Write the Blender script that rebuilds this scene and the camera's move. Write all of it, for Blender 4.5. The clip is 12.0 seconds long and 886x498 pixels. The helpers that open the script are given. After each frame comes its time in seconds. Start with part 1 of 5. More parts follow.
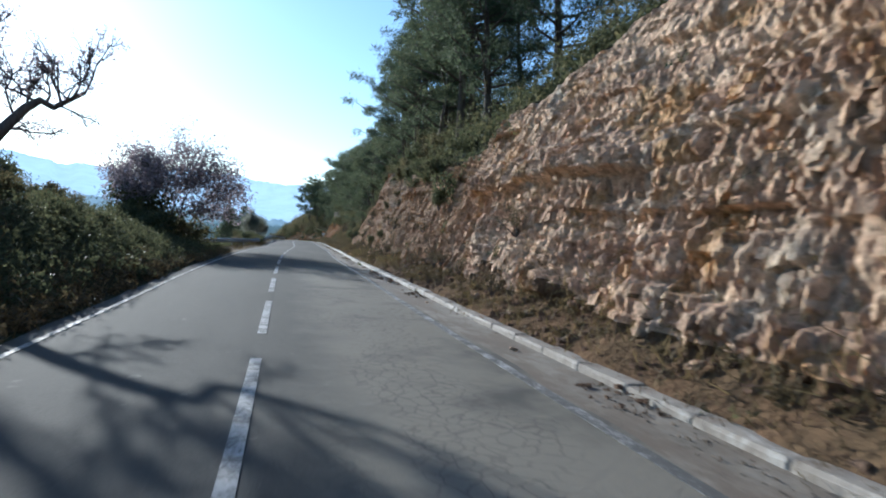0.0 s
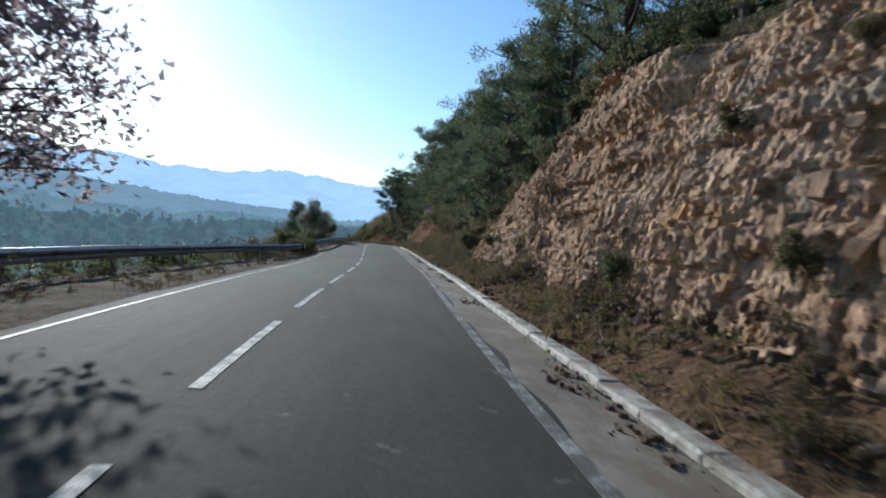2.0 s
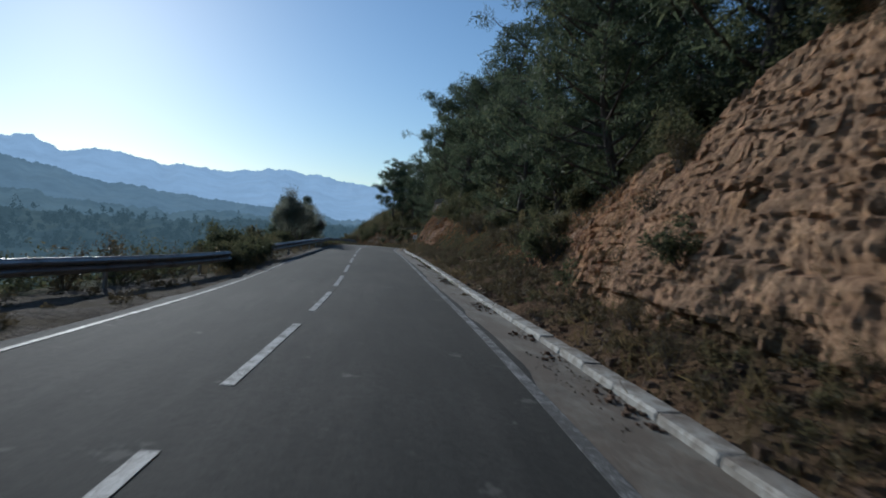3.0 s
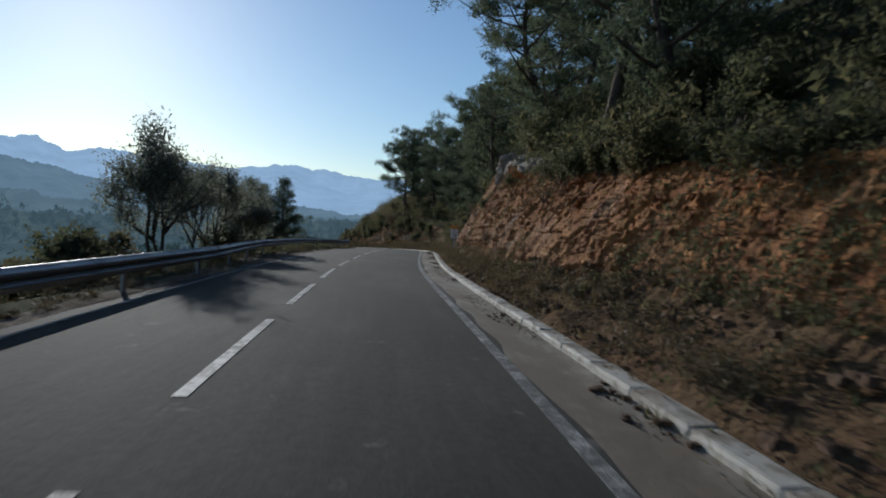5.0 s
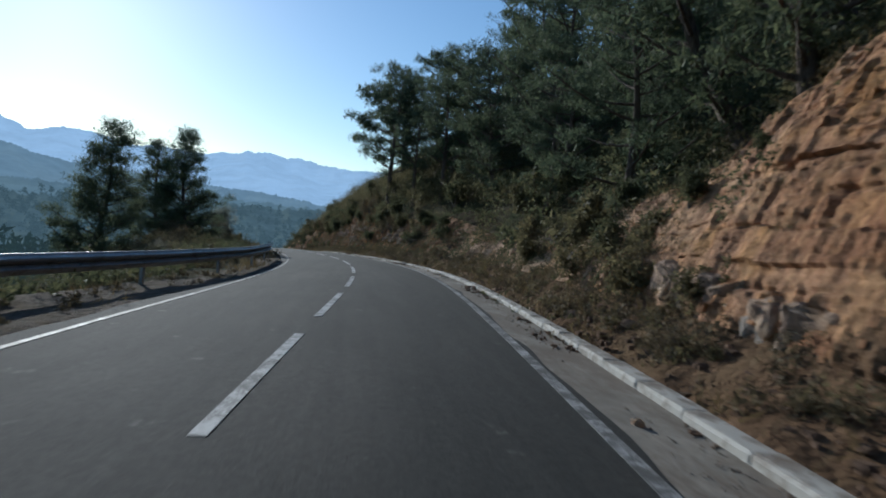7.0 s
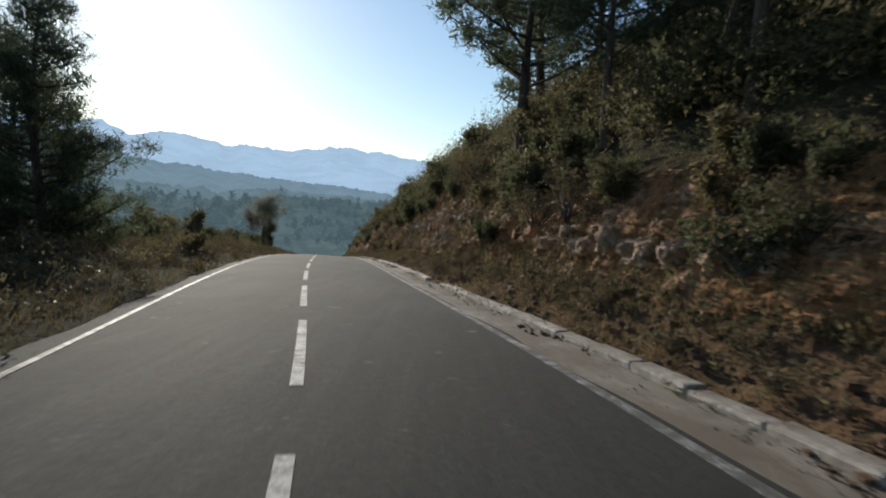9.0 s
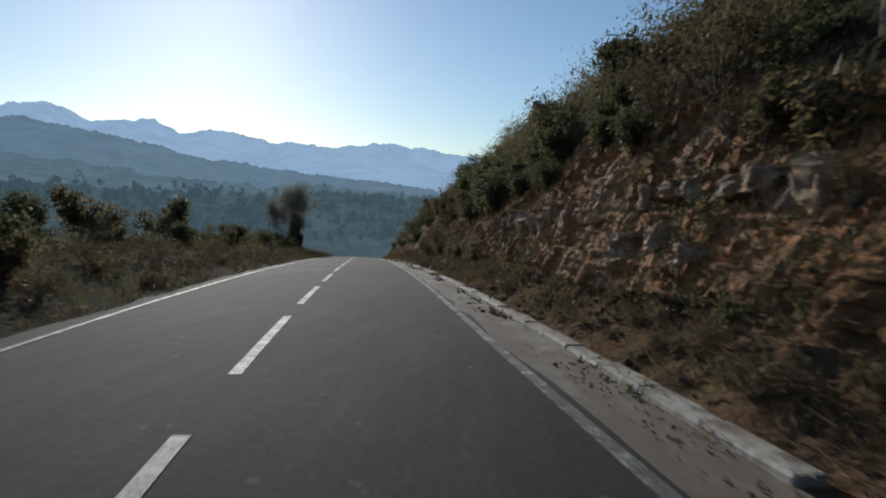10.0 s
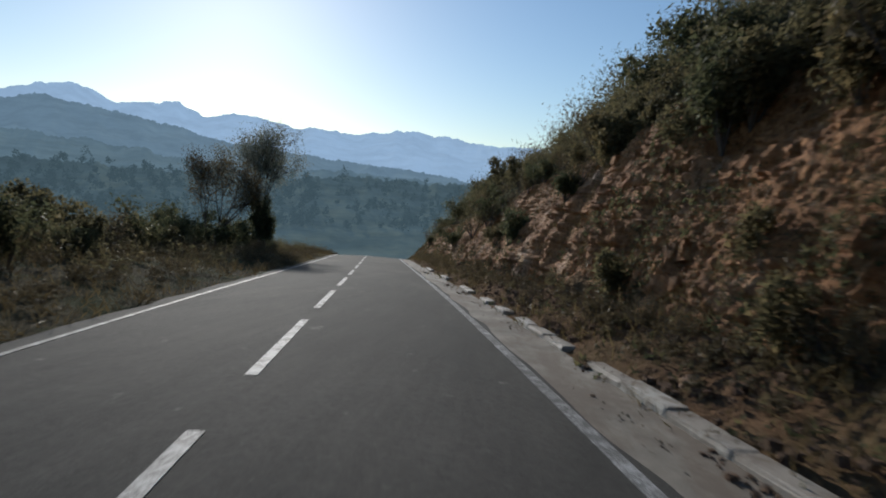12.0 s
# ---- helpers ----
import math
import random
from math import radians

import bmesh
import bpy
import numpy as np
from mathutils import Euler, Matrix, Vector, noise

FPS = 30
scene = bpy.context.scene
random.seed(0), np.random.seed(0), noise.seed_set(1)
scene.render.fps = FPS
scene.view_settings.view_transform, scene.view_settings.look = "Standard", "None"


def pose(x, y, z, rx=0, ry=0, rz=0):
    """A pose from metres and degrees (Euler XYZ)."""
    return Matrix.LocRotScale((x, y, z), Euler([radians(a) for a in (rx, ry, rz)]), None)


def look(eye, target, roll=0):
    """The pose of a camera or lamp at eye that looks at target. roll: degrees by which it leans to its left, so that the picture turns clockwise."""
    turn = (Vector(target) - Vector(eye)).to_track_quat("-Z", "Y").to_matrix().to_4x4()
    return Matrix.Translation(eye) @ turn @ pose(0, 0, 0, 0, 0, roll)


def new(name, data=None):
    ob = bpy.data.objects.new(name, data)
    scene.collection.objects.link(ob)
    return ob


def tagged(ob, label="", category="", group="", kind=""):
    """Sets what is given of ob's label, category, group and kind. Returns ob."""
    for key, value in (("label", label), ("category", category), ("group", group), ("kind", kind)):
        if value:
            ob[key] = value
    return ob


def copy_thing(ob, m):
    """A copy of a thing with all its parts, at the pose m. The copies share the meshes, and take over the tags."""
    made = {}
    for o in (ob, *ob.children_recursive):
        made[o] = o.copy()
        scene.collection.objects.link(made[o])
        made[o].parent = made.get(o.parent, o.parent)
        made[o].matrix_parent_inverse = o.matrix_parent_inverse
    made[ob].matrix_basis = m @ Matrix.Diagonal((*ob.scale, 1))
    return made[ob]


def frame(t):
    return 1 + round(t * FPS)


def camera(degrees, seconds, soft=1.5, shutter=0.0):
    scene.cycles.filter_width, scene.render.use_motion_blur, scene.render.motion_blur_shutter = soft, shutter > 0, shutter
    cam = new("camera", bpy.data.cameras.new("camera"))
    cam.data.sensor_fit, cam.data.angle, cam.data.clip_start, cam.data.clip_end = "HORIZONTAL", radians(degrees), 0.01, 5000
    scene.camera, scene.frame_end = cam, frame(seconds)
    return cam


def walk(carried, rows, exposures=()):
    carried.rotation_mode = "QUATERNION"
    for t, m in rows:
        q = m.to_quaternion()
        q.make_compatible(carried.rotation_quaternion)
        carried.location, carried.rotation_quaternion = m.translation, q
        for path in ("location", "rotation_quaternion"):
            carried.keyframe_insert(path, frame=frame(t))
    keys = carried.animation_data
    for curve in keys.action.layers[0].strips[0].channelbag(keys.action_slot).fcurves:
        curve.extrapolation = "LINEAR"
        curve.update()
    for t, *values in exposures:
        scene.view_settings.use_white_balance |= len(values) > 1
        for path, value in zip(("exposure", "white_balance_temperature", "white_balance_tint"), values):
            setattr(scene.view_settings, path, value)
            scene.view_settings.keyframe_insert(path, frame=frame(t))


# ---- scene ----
KAPPA = np.array([0.04, 0.04, 0.97, -0.55, -0.86, -3.08, -0.90, 4.39, 0.55, -0.38, 0.19, -6.08, -2.02, 1.09, 14.04, 13.95, -0.75, -3.05, 0.67, 0.03, 0.73, 0.48, 0.35, 0.01, 0.01, 0.01, 0.01, 0.01, 0.01, 0.01, 0.01, 0.01, 0.01, 0.01, 0.01, 0.01]) / 1000
GRADE = np.array([-0.03, -0.05, -0.40, 0.80, -0.25, -0.16, -0.85, -1.29, 1.02, 0.47, -0.63, -0.99, -0.95, -2.58, -2.76, -3.82, -4.19, -5.17, -6.73, -7.93, -8.25, -9.09, -9.21, -9.06, -9.06, -14.00, -17.00, -17.00, -17.00, -17.00, -17.00, -17.00, -17.00, -17.00, -17.00, -17.00]) / 100
FOV = 72.65
PATH = [
    (0.0, 0.230, 5.867, 1.283, -14.300, -0.937, 3.276),
    (0.5, 0.745, 12.499, 1.251, -9.912, -0.800, 3.469),
    (1.0, 1.101, 19.753, 1.269, -6.991, -1.152, 2.646),
    (1.5, 1.037, 26.784, 1.298, -7.049, -1.418, 4.838),
    (2.0, 1.180, 34.043, 1.281, -6.713, -1.150, 4.398),
    (2.5, 1.257, 41.136, 1.269, -6.812, -1.092, 4.197),
    (3.0, 1.518, 48.764, 1.227, -6.667, -1.183, 4.345),
    (3.5, 1.667, 55.937, 1.160, -6.482, -1.272, 3.935),
    (3.7, 1.768, 58.960, 1.123, -6.345, -1.093, 3.234),
    (5.3, 1.964, 84.184, 1.183, -5.730, -2.018, 3.287),
    (5.5, 1.916, 87.379, 1.177, -6.039, -1.924, 4.317),
    (6.0, 1.942, 95.377, 1.122, -6.981, -1.857, 4.453),
    (6.5, 2.070, 102.414, 1.057, -7.870, -2.145, 4.968),
    (7.0, 2.324, 110.123, 0.987, -8.358, -2.249, 5.012),
    (7.2, 2.421, 113.063, 0.952, -8.197, -2.750, 4.460),
    (8.8, 2.117, 135.932, 0.372, -2.221, -3.834, 3.535),
    (9.0, 1.874, 138.766, 0.267, -0.801, -3.728, 3.441),
    (9.5, 0.832, 145.829, -0.018, 1.194, -3.525, 3.537),
    (10.0, -0.241, 153.406, -0.357, 3.267, -4.366, 3.106),
    (10.5, -1.441, 160.236, -0.703, 3.882, -4.087, 3.807),
    (11.0, -2.672, 167.659, -1.152, 4.993, -4.401, 4.131),
    (11.5, -4.090, 174.995, -1.673, 4.992, -4.999, 4.405),
    (12.0, -5.621, 182.853, -2.299, 5.142, -5.414, 4.478),
]
cam = camera(FOV, 12.0, 1.85, 0.12)
walk(cam, [(t, look((x, y, z), (x - math.sin(radians(a)) * math.cos(radians(b)), y + math.cos(radians(a)) * math.cos(radians(b)), z + math.sin(radians(b))), r)) for t, x, y, z, a, b, r in PATH],
     [(0.0, 0.85, 5100, 6), (0.5, 0.25, 5000, 5), (1.0, 0.15, 5300, 6), (1.5, 0.25, 5600, 8), (2.0, 0.45, 5200, 5), (2.5, -0.15, 5000, 4), (3.0, -0.4, 5100, 6), (3.5, -0.4, 5200, 6), (5.5, -0.22, 5450, 8), (6.0, -0.02, 5500, 8), (6.5, 0.05, 5350, 7), (7.0, -0.1, 5100, 5), (9.0, 0.15, 6000, 8), (9.5, 0.0, 5800, 8), (10.0, -0.3, 5600, 8), (10.5, -0.35, 5600, 9), (11.0, -0.4, 5600, 8), (11.5, -0.42, 5550, 8), (12.0, -0.22, 5600, 9)])


# ------------------------------------------------------------------ road line
def run_road():
    st = np.arange(-10.0, 331.0, 1.0)
    kn = np.arange(-10.0, 341.0, 10.0)
    k, g = np.interp(st, kn, KAPPA), np.interp(st, kn, GRADE)
    th = np.cumsum(k)
    th -= np.interp(0, st, th)
    x, y, z = np.cumsum(-np.sin(th)), np.cumsum(np.cos(th)), np.cumsum(g)
    x, y, z = (a - np.interp(0, st, a) for a in (x, y, z))
    # straight run-out behind the start and past the end
    pre, post = np.arange(-60.0, -10.0, 1.0), np.arange(331.0, 420.0, 1.0)
    ext = []
    for a, d0, d1 in ((th, 0, 0), (x, -math.sin(th[0]), -math.sin(th[-1])), (y, math.cos(th[0]), math.cos(th[-1])), (z, g[0], g[-1])):
        ext.append(np.concatenate([a[0] + (pre + 10) * d0, a, a[-1] + (post - 330) * d1]))
    return (np.concatenate([pre, st, post]), *ext)


ST, RTH, RX, RY, RZ = run_road()
WR, WL, CROWN = 2.657, 2.354, 0.025
GUT, KERB = 0.857, 0.24


def rp(s, o, z=0.0):
    """World places of points at station s, offset o to the right and height z over the road's crown."""
    s, o, z = np.broadcast_arrays(np.asarray(s, float), np.asarray(o, float), np.asarray(z, float))
    t = np.interp(s, ST, RTH)
    return np.stack([np.interp(s, ST, RX) + o * np.cos(t), np.interp(s, ST, RY) + o * np.sin(t),
                     np.interp(s, ST, RZ) + z - CROWN * np.minimum(np.abs(o), 3.8)], -1)


def to_road(x, y):
    """Nearest station and offset of places in plan."""
    x, y = np.ravel(x), np.ravel(y)
    s, o = np.empty(len(x)), np.empty(len(x))
    for a in range(0, len(x), 20000):
        b = slice(a, a + 20000)
        i = ((x[b, None] - RX[None]) ** 2 + (y[b, None] - RY[None]) ** 2).argmin(1)
        dx, dy, t = x[b] - RX[i], y[b] - RY[i], RTH[i]
        s[b] = ST[i] - np.sin(t) * dx + np.cos(t) * dy
        o[b] = np.cos(t) * dx + np.sin(t) * dy
        d = np.hypot(dx, dy)
        o[b] = np.sign(o[b]) * np.maximum(np.abs(o[b]), np.where(d > 3, d, 0))
    return s, o


# ------------------------------------------------------------------ noise
def hash3(a, b, c, k=0):
    h = (a.astype(np.int64) * 374761393 + b.astype(np.int64) * 668265263 + c.astype(np.int64) * 2147483647 + k * 974634777) & 0xFFFFFFFF
    h = ((h ^ (h >> 13)) * 1274126177) & 0xFFFFFFFF
    h = ((h ^ (h >> 15)) * 2246822519) & 0xFFFFFFFF
    return (h ^ (h >> 16)) / 4294967296.0


def vnoise(p, k=0):
    p = np.asarray(p, float)
    i = np.floor(p)
    f = p - i
    f = f * f * (3 - 2 * f)
    i = i.astype(np.int64)
    r = 0
    for dx in (0, 1):
        for dy in (0, 1):
            for dz in (0, 1):
                w = (f[..., 0] if dx else 1 - f[..., 0]) * (f[..., 1] if dy else 1 - f[..., 1]) * (f[..., 2] if dz else 1 - f[..., 2])
                r = r + w * hash3(i[..., 0] + dx, i[..., 1] + dy, i[..., 2] + dz, k)
    return r * 2 - 1


def fbm(p, octs=4, k=0):
    p = np.asarray(p, float)
    r, a = 0, 1.0
    for j in range(octs):
        r = r + a * vnoise(p * 2 ** j, k + j)
        a *= 0.5
    return r


def cells(p, k=0, tip_=(1.0, 1.0)):
    """In the plane: two nearest distances, a random number of the nearest cell, and its tilted facet."""
    i = np.floor(p).astype(np.int64)
    f1 = np.full(len(p), 9.0)
    f2 = f1.copy()
    rid = np.zeros(len(p))
    rel = np.zeros((len(p), 2))
    tip = np.zeros((len(p), 2))
    z = np.zeros(len(p), np.int64)
    for dx in (-1, 0, 1):
        for dy in (-1, 0, 1):
            a, b = i[:, 0] + dx, i[:, 1] + dy
            q = np.stack([a + hash3(a, b, z, k), b + hash3(a, b, z, k + 1)], -1)
            d = np.hypot(*(p - q).T)
            near = d < f1
            f2 = np.where(near, f1, np.minimum(f2, d))
            rid = np.where(near, hash3(a, b, z, k + 2), rid)
            rel = np.where(near[:, None], p - q, rel)
            tip = np.where(near[:, None], np.stack([hash3(a, b, z, k + 3), hash3(a, b, z, k + 4)], -1) - 0.5, tip)
            f1 = np.where(near, d, f1)
    return f1, f2, rid, (rel * tip * np.array(tip_)).sum(-1)


# ------------------------------------------------------------------ mesh makers
def mesh_np(name, verts, faces, mats=(), smooth=False, index=None):
    """A mesh from arrays: faces is (n, 3) or (n, 4)."""
    verts, faces = np.asarray(verts, np.float32).reshape(-1, 3), np.asarray(faces, np.int32)
    me = bpy.data.meshes.new(name)
    n, w = faces.shape
    me.vertices.add(len(verts))
    me.vertices.foreach_set("co", verts.ravel())
    me.loops.add(n * w)
    me.loops.foreach_set("vertex_index", faces.ravel())
    me.polygons.add(n)
    me.polygons.foreach_set("loop_start", np.arange(0, n * w, w, dtype=np.int32))
    me.polygons.foreach_set("use_smooth", np.full(n, bool(smooth)))
    for m in mats:
        me.materials.append(m)
    if index is not None:
        me.polygons.foreach_set("material_index", np.asarray(index, np.int32))
    me.update(calc_edges=True)
    return me


def sheet(name, grid, mats=(), smooth=True):
    """A sheet from a grid of places (rows, columns, 3)."""
    r, c = grid.shape[:2]
    i = np.arange(r * c).reshape(r, c)
    f = np.stack([i[:-1, :-1], i[:-1, 1:], i[1:, 1:], i[1:, :-1]], -1).reshape(-1, 4)
    return mesh_np(name, grid.reshape(-1, 3), f, mats, smooth)


def part(name, me, parent, label=""):
    ob = new(name, me)
    ob.parent = parent
    if label:
        tagged(ob, label)
    return ob


def bm_mesh(name, bm, mats=(), smooth=False):
    me = bpy.data.meshes.new(name)
    bm.normal_update()
    bm.to_mesh(me)
    bm.free()
    for m in mats:
        me.materials.append(m)
    me.polygons.foreach_set("use_smooth", np.full(len(me.polygons), bool(smooth)))
    return me


def box_bm(bm, size, at=(0, 0, 0), bevel=0.0, turn=None):
    made = bmesh.ops.create_cube(bm, size=1.0)["verts"]
    m = Matrix.Translation(at) @ (turn or Matrix()) @ Matrix.Diagonal((*size, 1))
    bmesh.ops.transform(bm, matrix=m, verts=made)
    if bevel:
        edges = list({e for v in made for e in v.link_edges})
        bmesh.ops.bevel(bm, geom=edges, offset=bevel, segments=2, profile=0.6, affect="EDGES")
    return bm


def tube(pts, radii, sides=7):
    """Vertices and faces of a bent, tapering tube."""
    pts = np.asarray(pts, float)
    n = len(pts)
    d = np.gradient(pts, axis=0)
    d /= np.linalg.norm(d, axis=1, keepdims=True) + 1e-9
    ref = np.where(np.abs(d[:, 2:3]) > 0.9, np.array([[1.0, 0, 0]]), np.array([[0, 0, 1.0]]))
    u = np.cross(d, ref)
    u /= np.linalg.norm(u, axis=1, keepdims=True) + 1e-9
    v = np.cross(d, u)
    a = np.arange(sides) * 2 * math.pi / sides
    ring = pts[:, None] + np.asarray(radii)[:, None, None] * (u[:, None] * np.cos(a)[None, :, None] + v[:, None] * np.sin(a)[None, :, None])
    i = np.arange(n * sides).reshape(n, sides)
    j = np.roll(i, -1, 1)
    f = np.stack([i[:-1], j[:-1], j[1:], i[1:]], -1).reshape(-1, 4)
    return ring.reshape(-1, 3), f


def join(pieces):
    vs, fs, k = [], [], 0
    for v, f in pieces:
        vs.append(v)
        fs.append(f + k)
        k += len(v)
    return np.concatenate(vs), np.concatenate(fs)


# ------------------------------------------------------------------ world and sun
SUN_AZ, SUN_EL = -24.8, 18.0
world = bpy.data.worlds.new("sky")
scene.world = world
world.use_nodes = True
wn = world.node_tree.nodes
sky = wn.new("ShaderNodeTexSky")
sky.sky_type, sky.sun_disc = "NISHITA", False
sky.sun_elevation, sky.sun_rotation = radians(SUN_EL), radians(SUN_AZ)
sky.air_density, sky.dust_density, sky.ozone_density, sky.altitude = 1.15, 0.3, 1.6, 400
world.node_tree.links.new(sky.outputs[0], wn["Background"].inputs[0])
wn["Background"].inputs[1].default_value = 0.105
sun = new("sun", bpy.data.lights.new("sun", "SUN"))
sun.data.energy, sun.data.angle, sun.data.color = 5.0, radians(0.6), (1.0, 0.87, 0.70)
to_sun = Vector((math.sin(radians(SUN_AZ)) * math.cos(radians(SUN_EL)), math.cos(radians(SUN_AZ)) * math.cos(radians(SUN_EL)), math.sin(radians(SUN_EL))))
sun.matrix_world = to_sun.to_track_quat("Z", "Y").to_matrix().to_4x4()
sun.location = (0, 60, 60)


# ------------------------------------------------------------------ materials
class Nodes:
    """Short hand for building a node material."""

    def __init__(self, name, rough=0.9, spec=0.3, metal=0.0):
        self.m = bpy.data.materials.new(name)
        self.m.use_nodes = True
        self.t = self.m.node_tree
        self.b = self.t.nodes["Principled BSDF"]
        self.b.inputs["Roughness"].default_value = rough
        self.b.inputs["Specular IOR Level"].default_value = spec
        self.b.inputs["Metallic"].default_value = metal
        self.co = self.add("ShaderNodeTexCoord").outputs["Object"]
        self.geo = self.add("ShaderNodeNewGeometry")

    def add(self, kind, **kw):
        n = self.t.nodes.new(kind)
        for k, v in kw.items():
            if k in n.inputs:
                n.inputs[k].default_value = v
        return n

    def link(self, a, b):
        self.t.links.new(a, b)

    def noise(self, scale, detail=4.0, rough=0.6, stretch=None, co=None):
        n = self.add("ShaderNodeTexNoise", Scale=scale, Detail=detail, Roughness=rough)
        src = co or self.co
        if stretch:
            mp = self.add("ShaderNodeMapping", Scale=stretch)
            self.link(src, mp.inputs["Vector"])
            src = mp.outputs[0]
        self.link(src, n.inputs["Vector"])
        return n.outputs["Fac"]

    def voronoi(self, scale, feature="F1", stretch=None, out="Distance"):
        n = self.add("ShaderNodeTexVoronoi", Scale=scale)
        n.feature = feature
        src = self.co
        if stretch:
            mp = self.add("ShaderNodeMapping", Scale=stretch)
            self.link(src, mp.inputs["Vector"])
            src = mp.outputs[0]
        self.link(src, n.inputs["Vector"])
        return n.outputs[out]

    def ramp(self, fac, stops):
        n = self.add("ShaderNodeValToRGB")
        e = n.color_ramp.elements
        while len(e) < len(stops):
            e.new(0.5)
        for k, (p, c) in enumerate(stops):
            e[k].position, e[k].color = p, (*c, 1) if len(c) == 3 else c
        self.link(fac, n.inputs[0])
        return n.outputs[0]

    def mix(self, fac, a, b, blend="MIX"):
        n = self.add("ShaderNodeMix")
        n.data_type, n.blend_type = "RGBA", blend
        for val, sock in ((fac, n.inputs[0]), (a, n.inputs[6]), (b, n.inputs[7])):
            if hasattr(val, "links"):
                self.link(val, sock)
            else:
                sock.default_value = val if isinstance(val, (int, float)) else (*val, 1)
        return n.outputs[2]

    def math(self, op, a, b=0.0, clamp=False):
        n = self.add("ShaderNodeMath")
        n.operation, n.use_clamp = op, clamp
        for val, sock in ((a, n.inputs[0]), (b, n.inputs[1])):
            if hasattr(val, "links"):
                self.link(val, sock)
            else:
                sock.default_value = val
        return n.outputs[0]

    def step(self, val, lo, hi):
        n = self.add("ShaderNodeMapRange")
        n.interpolation_type = "SMOOTHSTEP"
        self.link(val, n.inputs[0])
        n.inputs[1].default_value, n.inputs[2].default_value = lo, hi
        return n.outputs[0]

    def xyz(self, src=None):
        n = self.add("ShaderNodeSeparateXYZ")
        self.link(src or self.co, n.inputs[0])
        return n.outputs

    def color(self, c):
        if hasattr(c, "links"):
            self.link(c, self.b.inputs["Base Color"])
        else:
            self.b.inputs["Base Color"].default_value = (*c, 1)
        return self

    def rough(self, r):
        self.link(r, self.b.inputs["Roughness"])
        return self

    def bump(self, *layers):
        """layers of (height, distance)"""
        prev = None
        for h, dist in layers:
            n = self.add("ShaderNodeBump", Distance=dist, Strength=1.0)
            self.link(h, n.inputs["Height"])
            if prev:
                self.link(prev, n.inputs["Normal"])
            prev = n.outputs[0]
        self.link(prev, self.b.inputs["Normal"])
        return self


def make_asphalt():
    k = Nodes("asphalt", 0.9, 0.12)
    fine, big = k.noise(55, 3, 0.7), k.noise(0.35, 4, 0.6, (1, 0.35, 1))
    c = k.ramp(fine, [(0.3, (0.022, 0.0225, 0.021)), (0.7, (0.046, 0.046, 0.0425))])
    c = k.mix(k.step(big, 0.42, 0.68), c, k.mix(fine, (0.038, 0.037, 0.034), (0.068, 0.065, 0.058)))
    streak = k.noise(2.6, 5, 0.65, (1.5, 0.10, 1))
    c = k.mix(0.55, c, k.ramp(streak, [(0.3, (0.72, 0.72, 0.72)), (0.7, (1.28, 1.27, 1.24))]), "MULTIPLY")
    c = k.mix(0.6, c, k.ramp(k.noise(14, 5, 0.8), [(0.3, (0.62, 0.62, 0.62)), (0.7, (1.4, 1.38, 1.34))]), "MULTIPLY")
    # older, paler and cracked surface on the first stretch
    y = k.xyz()[1]
    old = k.math("SUBTRACT", 1.0, k.step(y, 22.0, 36.0))
    warp = k.add("ShaderNodeVectorMath")
    warp.operation = "MULTIPLY_ADD"
    nz = k.add("ShaderNodeTexNoise", Scale=1.6, Detail=4.0)
    k.link(k.co, nz.inputs["Vector"])
    k.link(nz.outputs["Color"], warp.inputs[0])
    warp.inputs[1].default_value = (0.55, 0.55, 0.0)
    k.link(k.co, warp.inputs[2])
    vo = k.add("ShaderNodeTexVoronoi", Scale=6.5)
    vo.feature = "DISTANCE_TO_EDGE"
    k.link(warp.outputs[0], vo.inputs["Vector"])
    crack = k.math("MULTIPLY", k.math("SUBTRACT", 1.0, k.step(vo.outputs["Distance"], 0.01, 0.075)), k.step(k.noise(0.7, 3, 0.5, (1.4, 0.4, 1)), 0.38, 0.54))
    pale = k.mix(k.math("MULTIPLY", crack, 0.42), k.mix(big, (0.125, 0.115, 0.093), (0.215, 0.197, 0.16)), (0.04, 0.036, 0.032))
    c = k.mix(k.math("MULTIPLY", old, 0.6), c, k.mix(fine, (0.07, 0.068, 0.06), (0.12, 0.115, 0.10)))
    c = k.mix(k.math("MULTIPLY", old, k.math("MULTIPLY", k.step(k.math("ADD", k.xyz()[0], k.noise(0.9, 4, 0.6)), 0.7, 1.7), k.step(k.noise(0.6, 4, 0.6), 0.25, 0.5))), c, pale)
    spots = k.step(k.noise(2.5, 5, 0.65), 0.64, 0.72)
    c = k.mix(k.math("MULTIPLY", spots, 0.35), c, (0.2, 0.19, 0.17))
    k.color(c)
    return k.bump((fine, 0.006), (k.noise(9, 3), 0.006)).m


def make_paint(name="road_paint", lo=0.40, hi=0.58):
    k = Nodes(name, 0.7, 0.2)
    w = k.step(k.math("ADD", k.math("MULTIPLY", k.noise(3.5, 5, 0.7), 0.6), k.math("MULTIPLY", k.noise(40, 3, 0.7), 0.4)), lo, hi)
    k.color(k.mix(w, (0.085, 0.083, 0.078), (0.33, 0.33, 0.32)))
    return k.bump((k.noise(60, 2), 0.003)).m


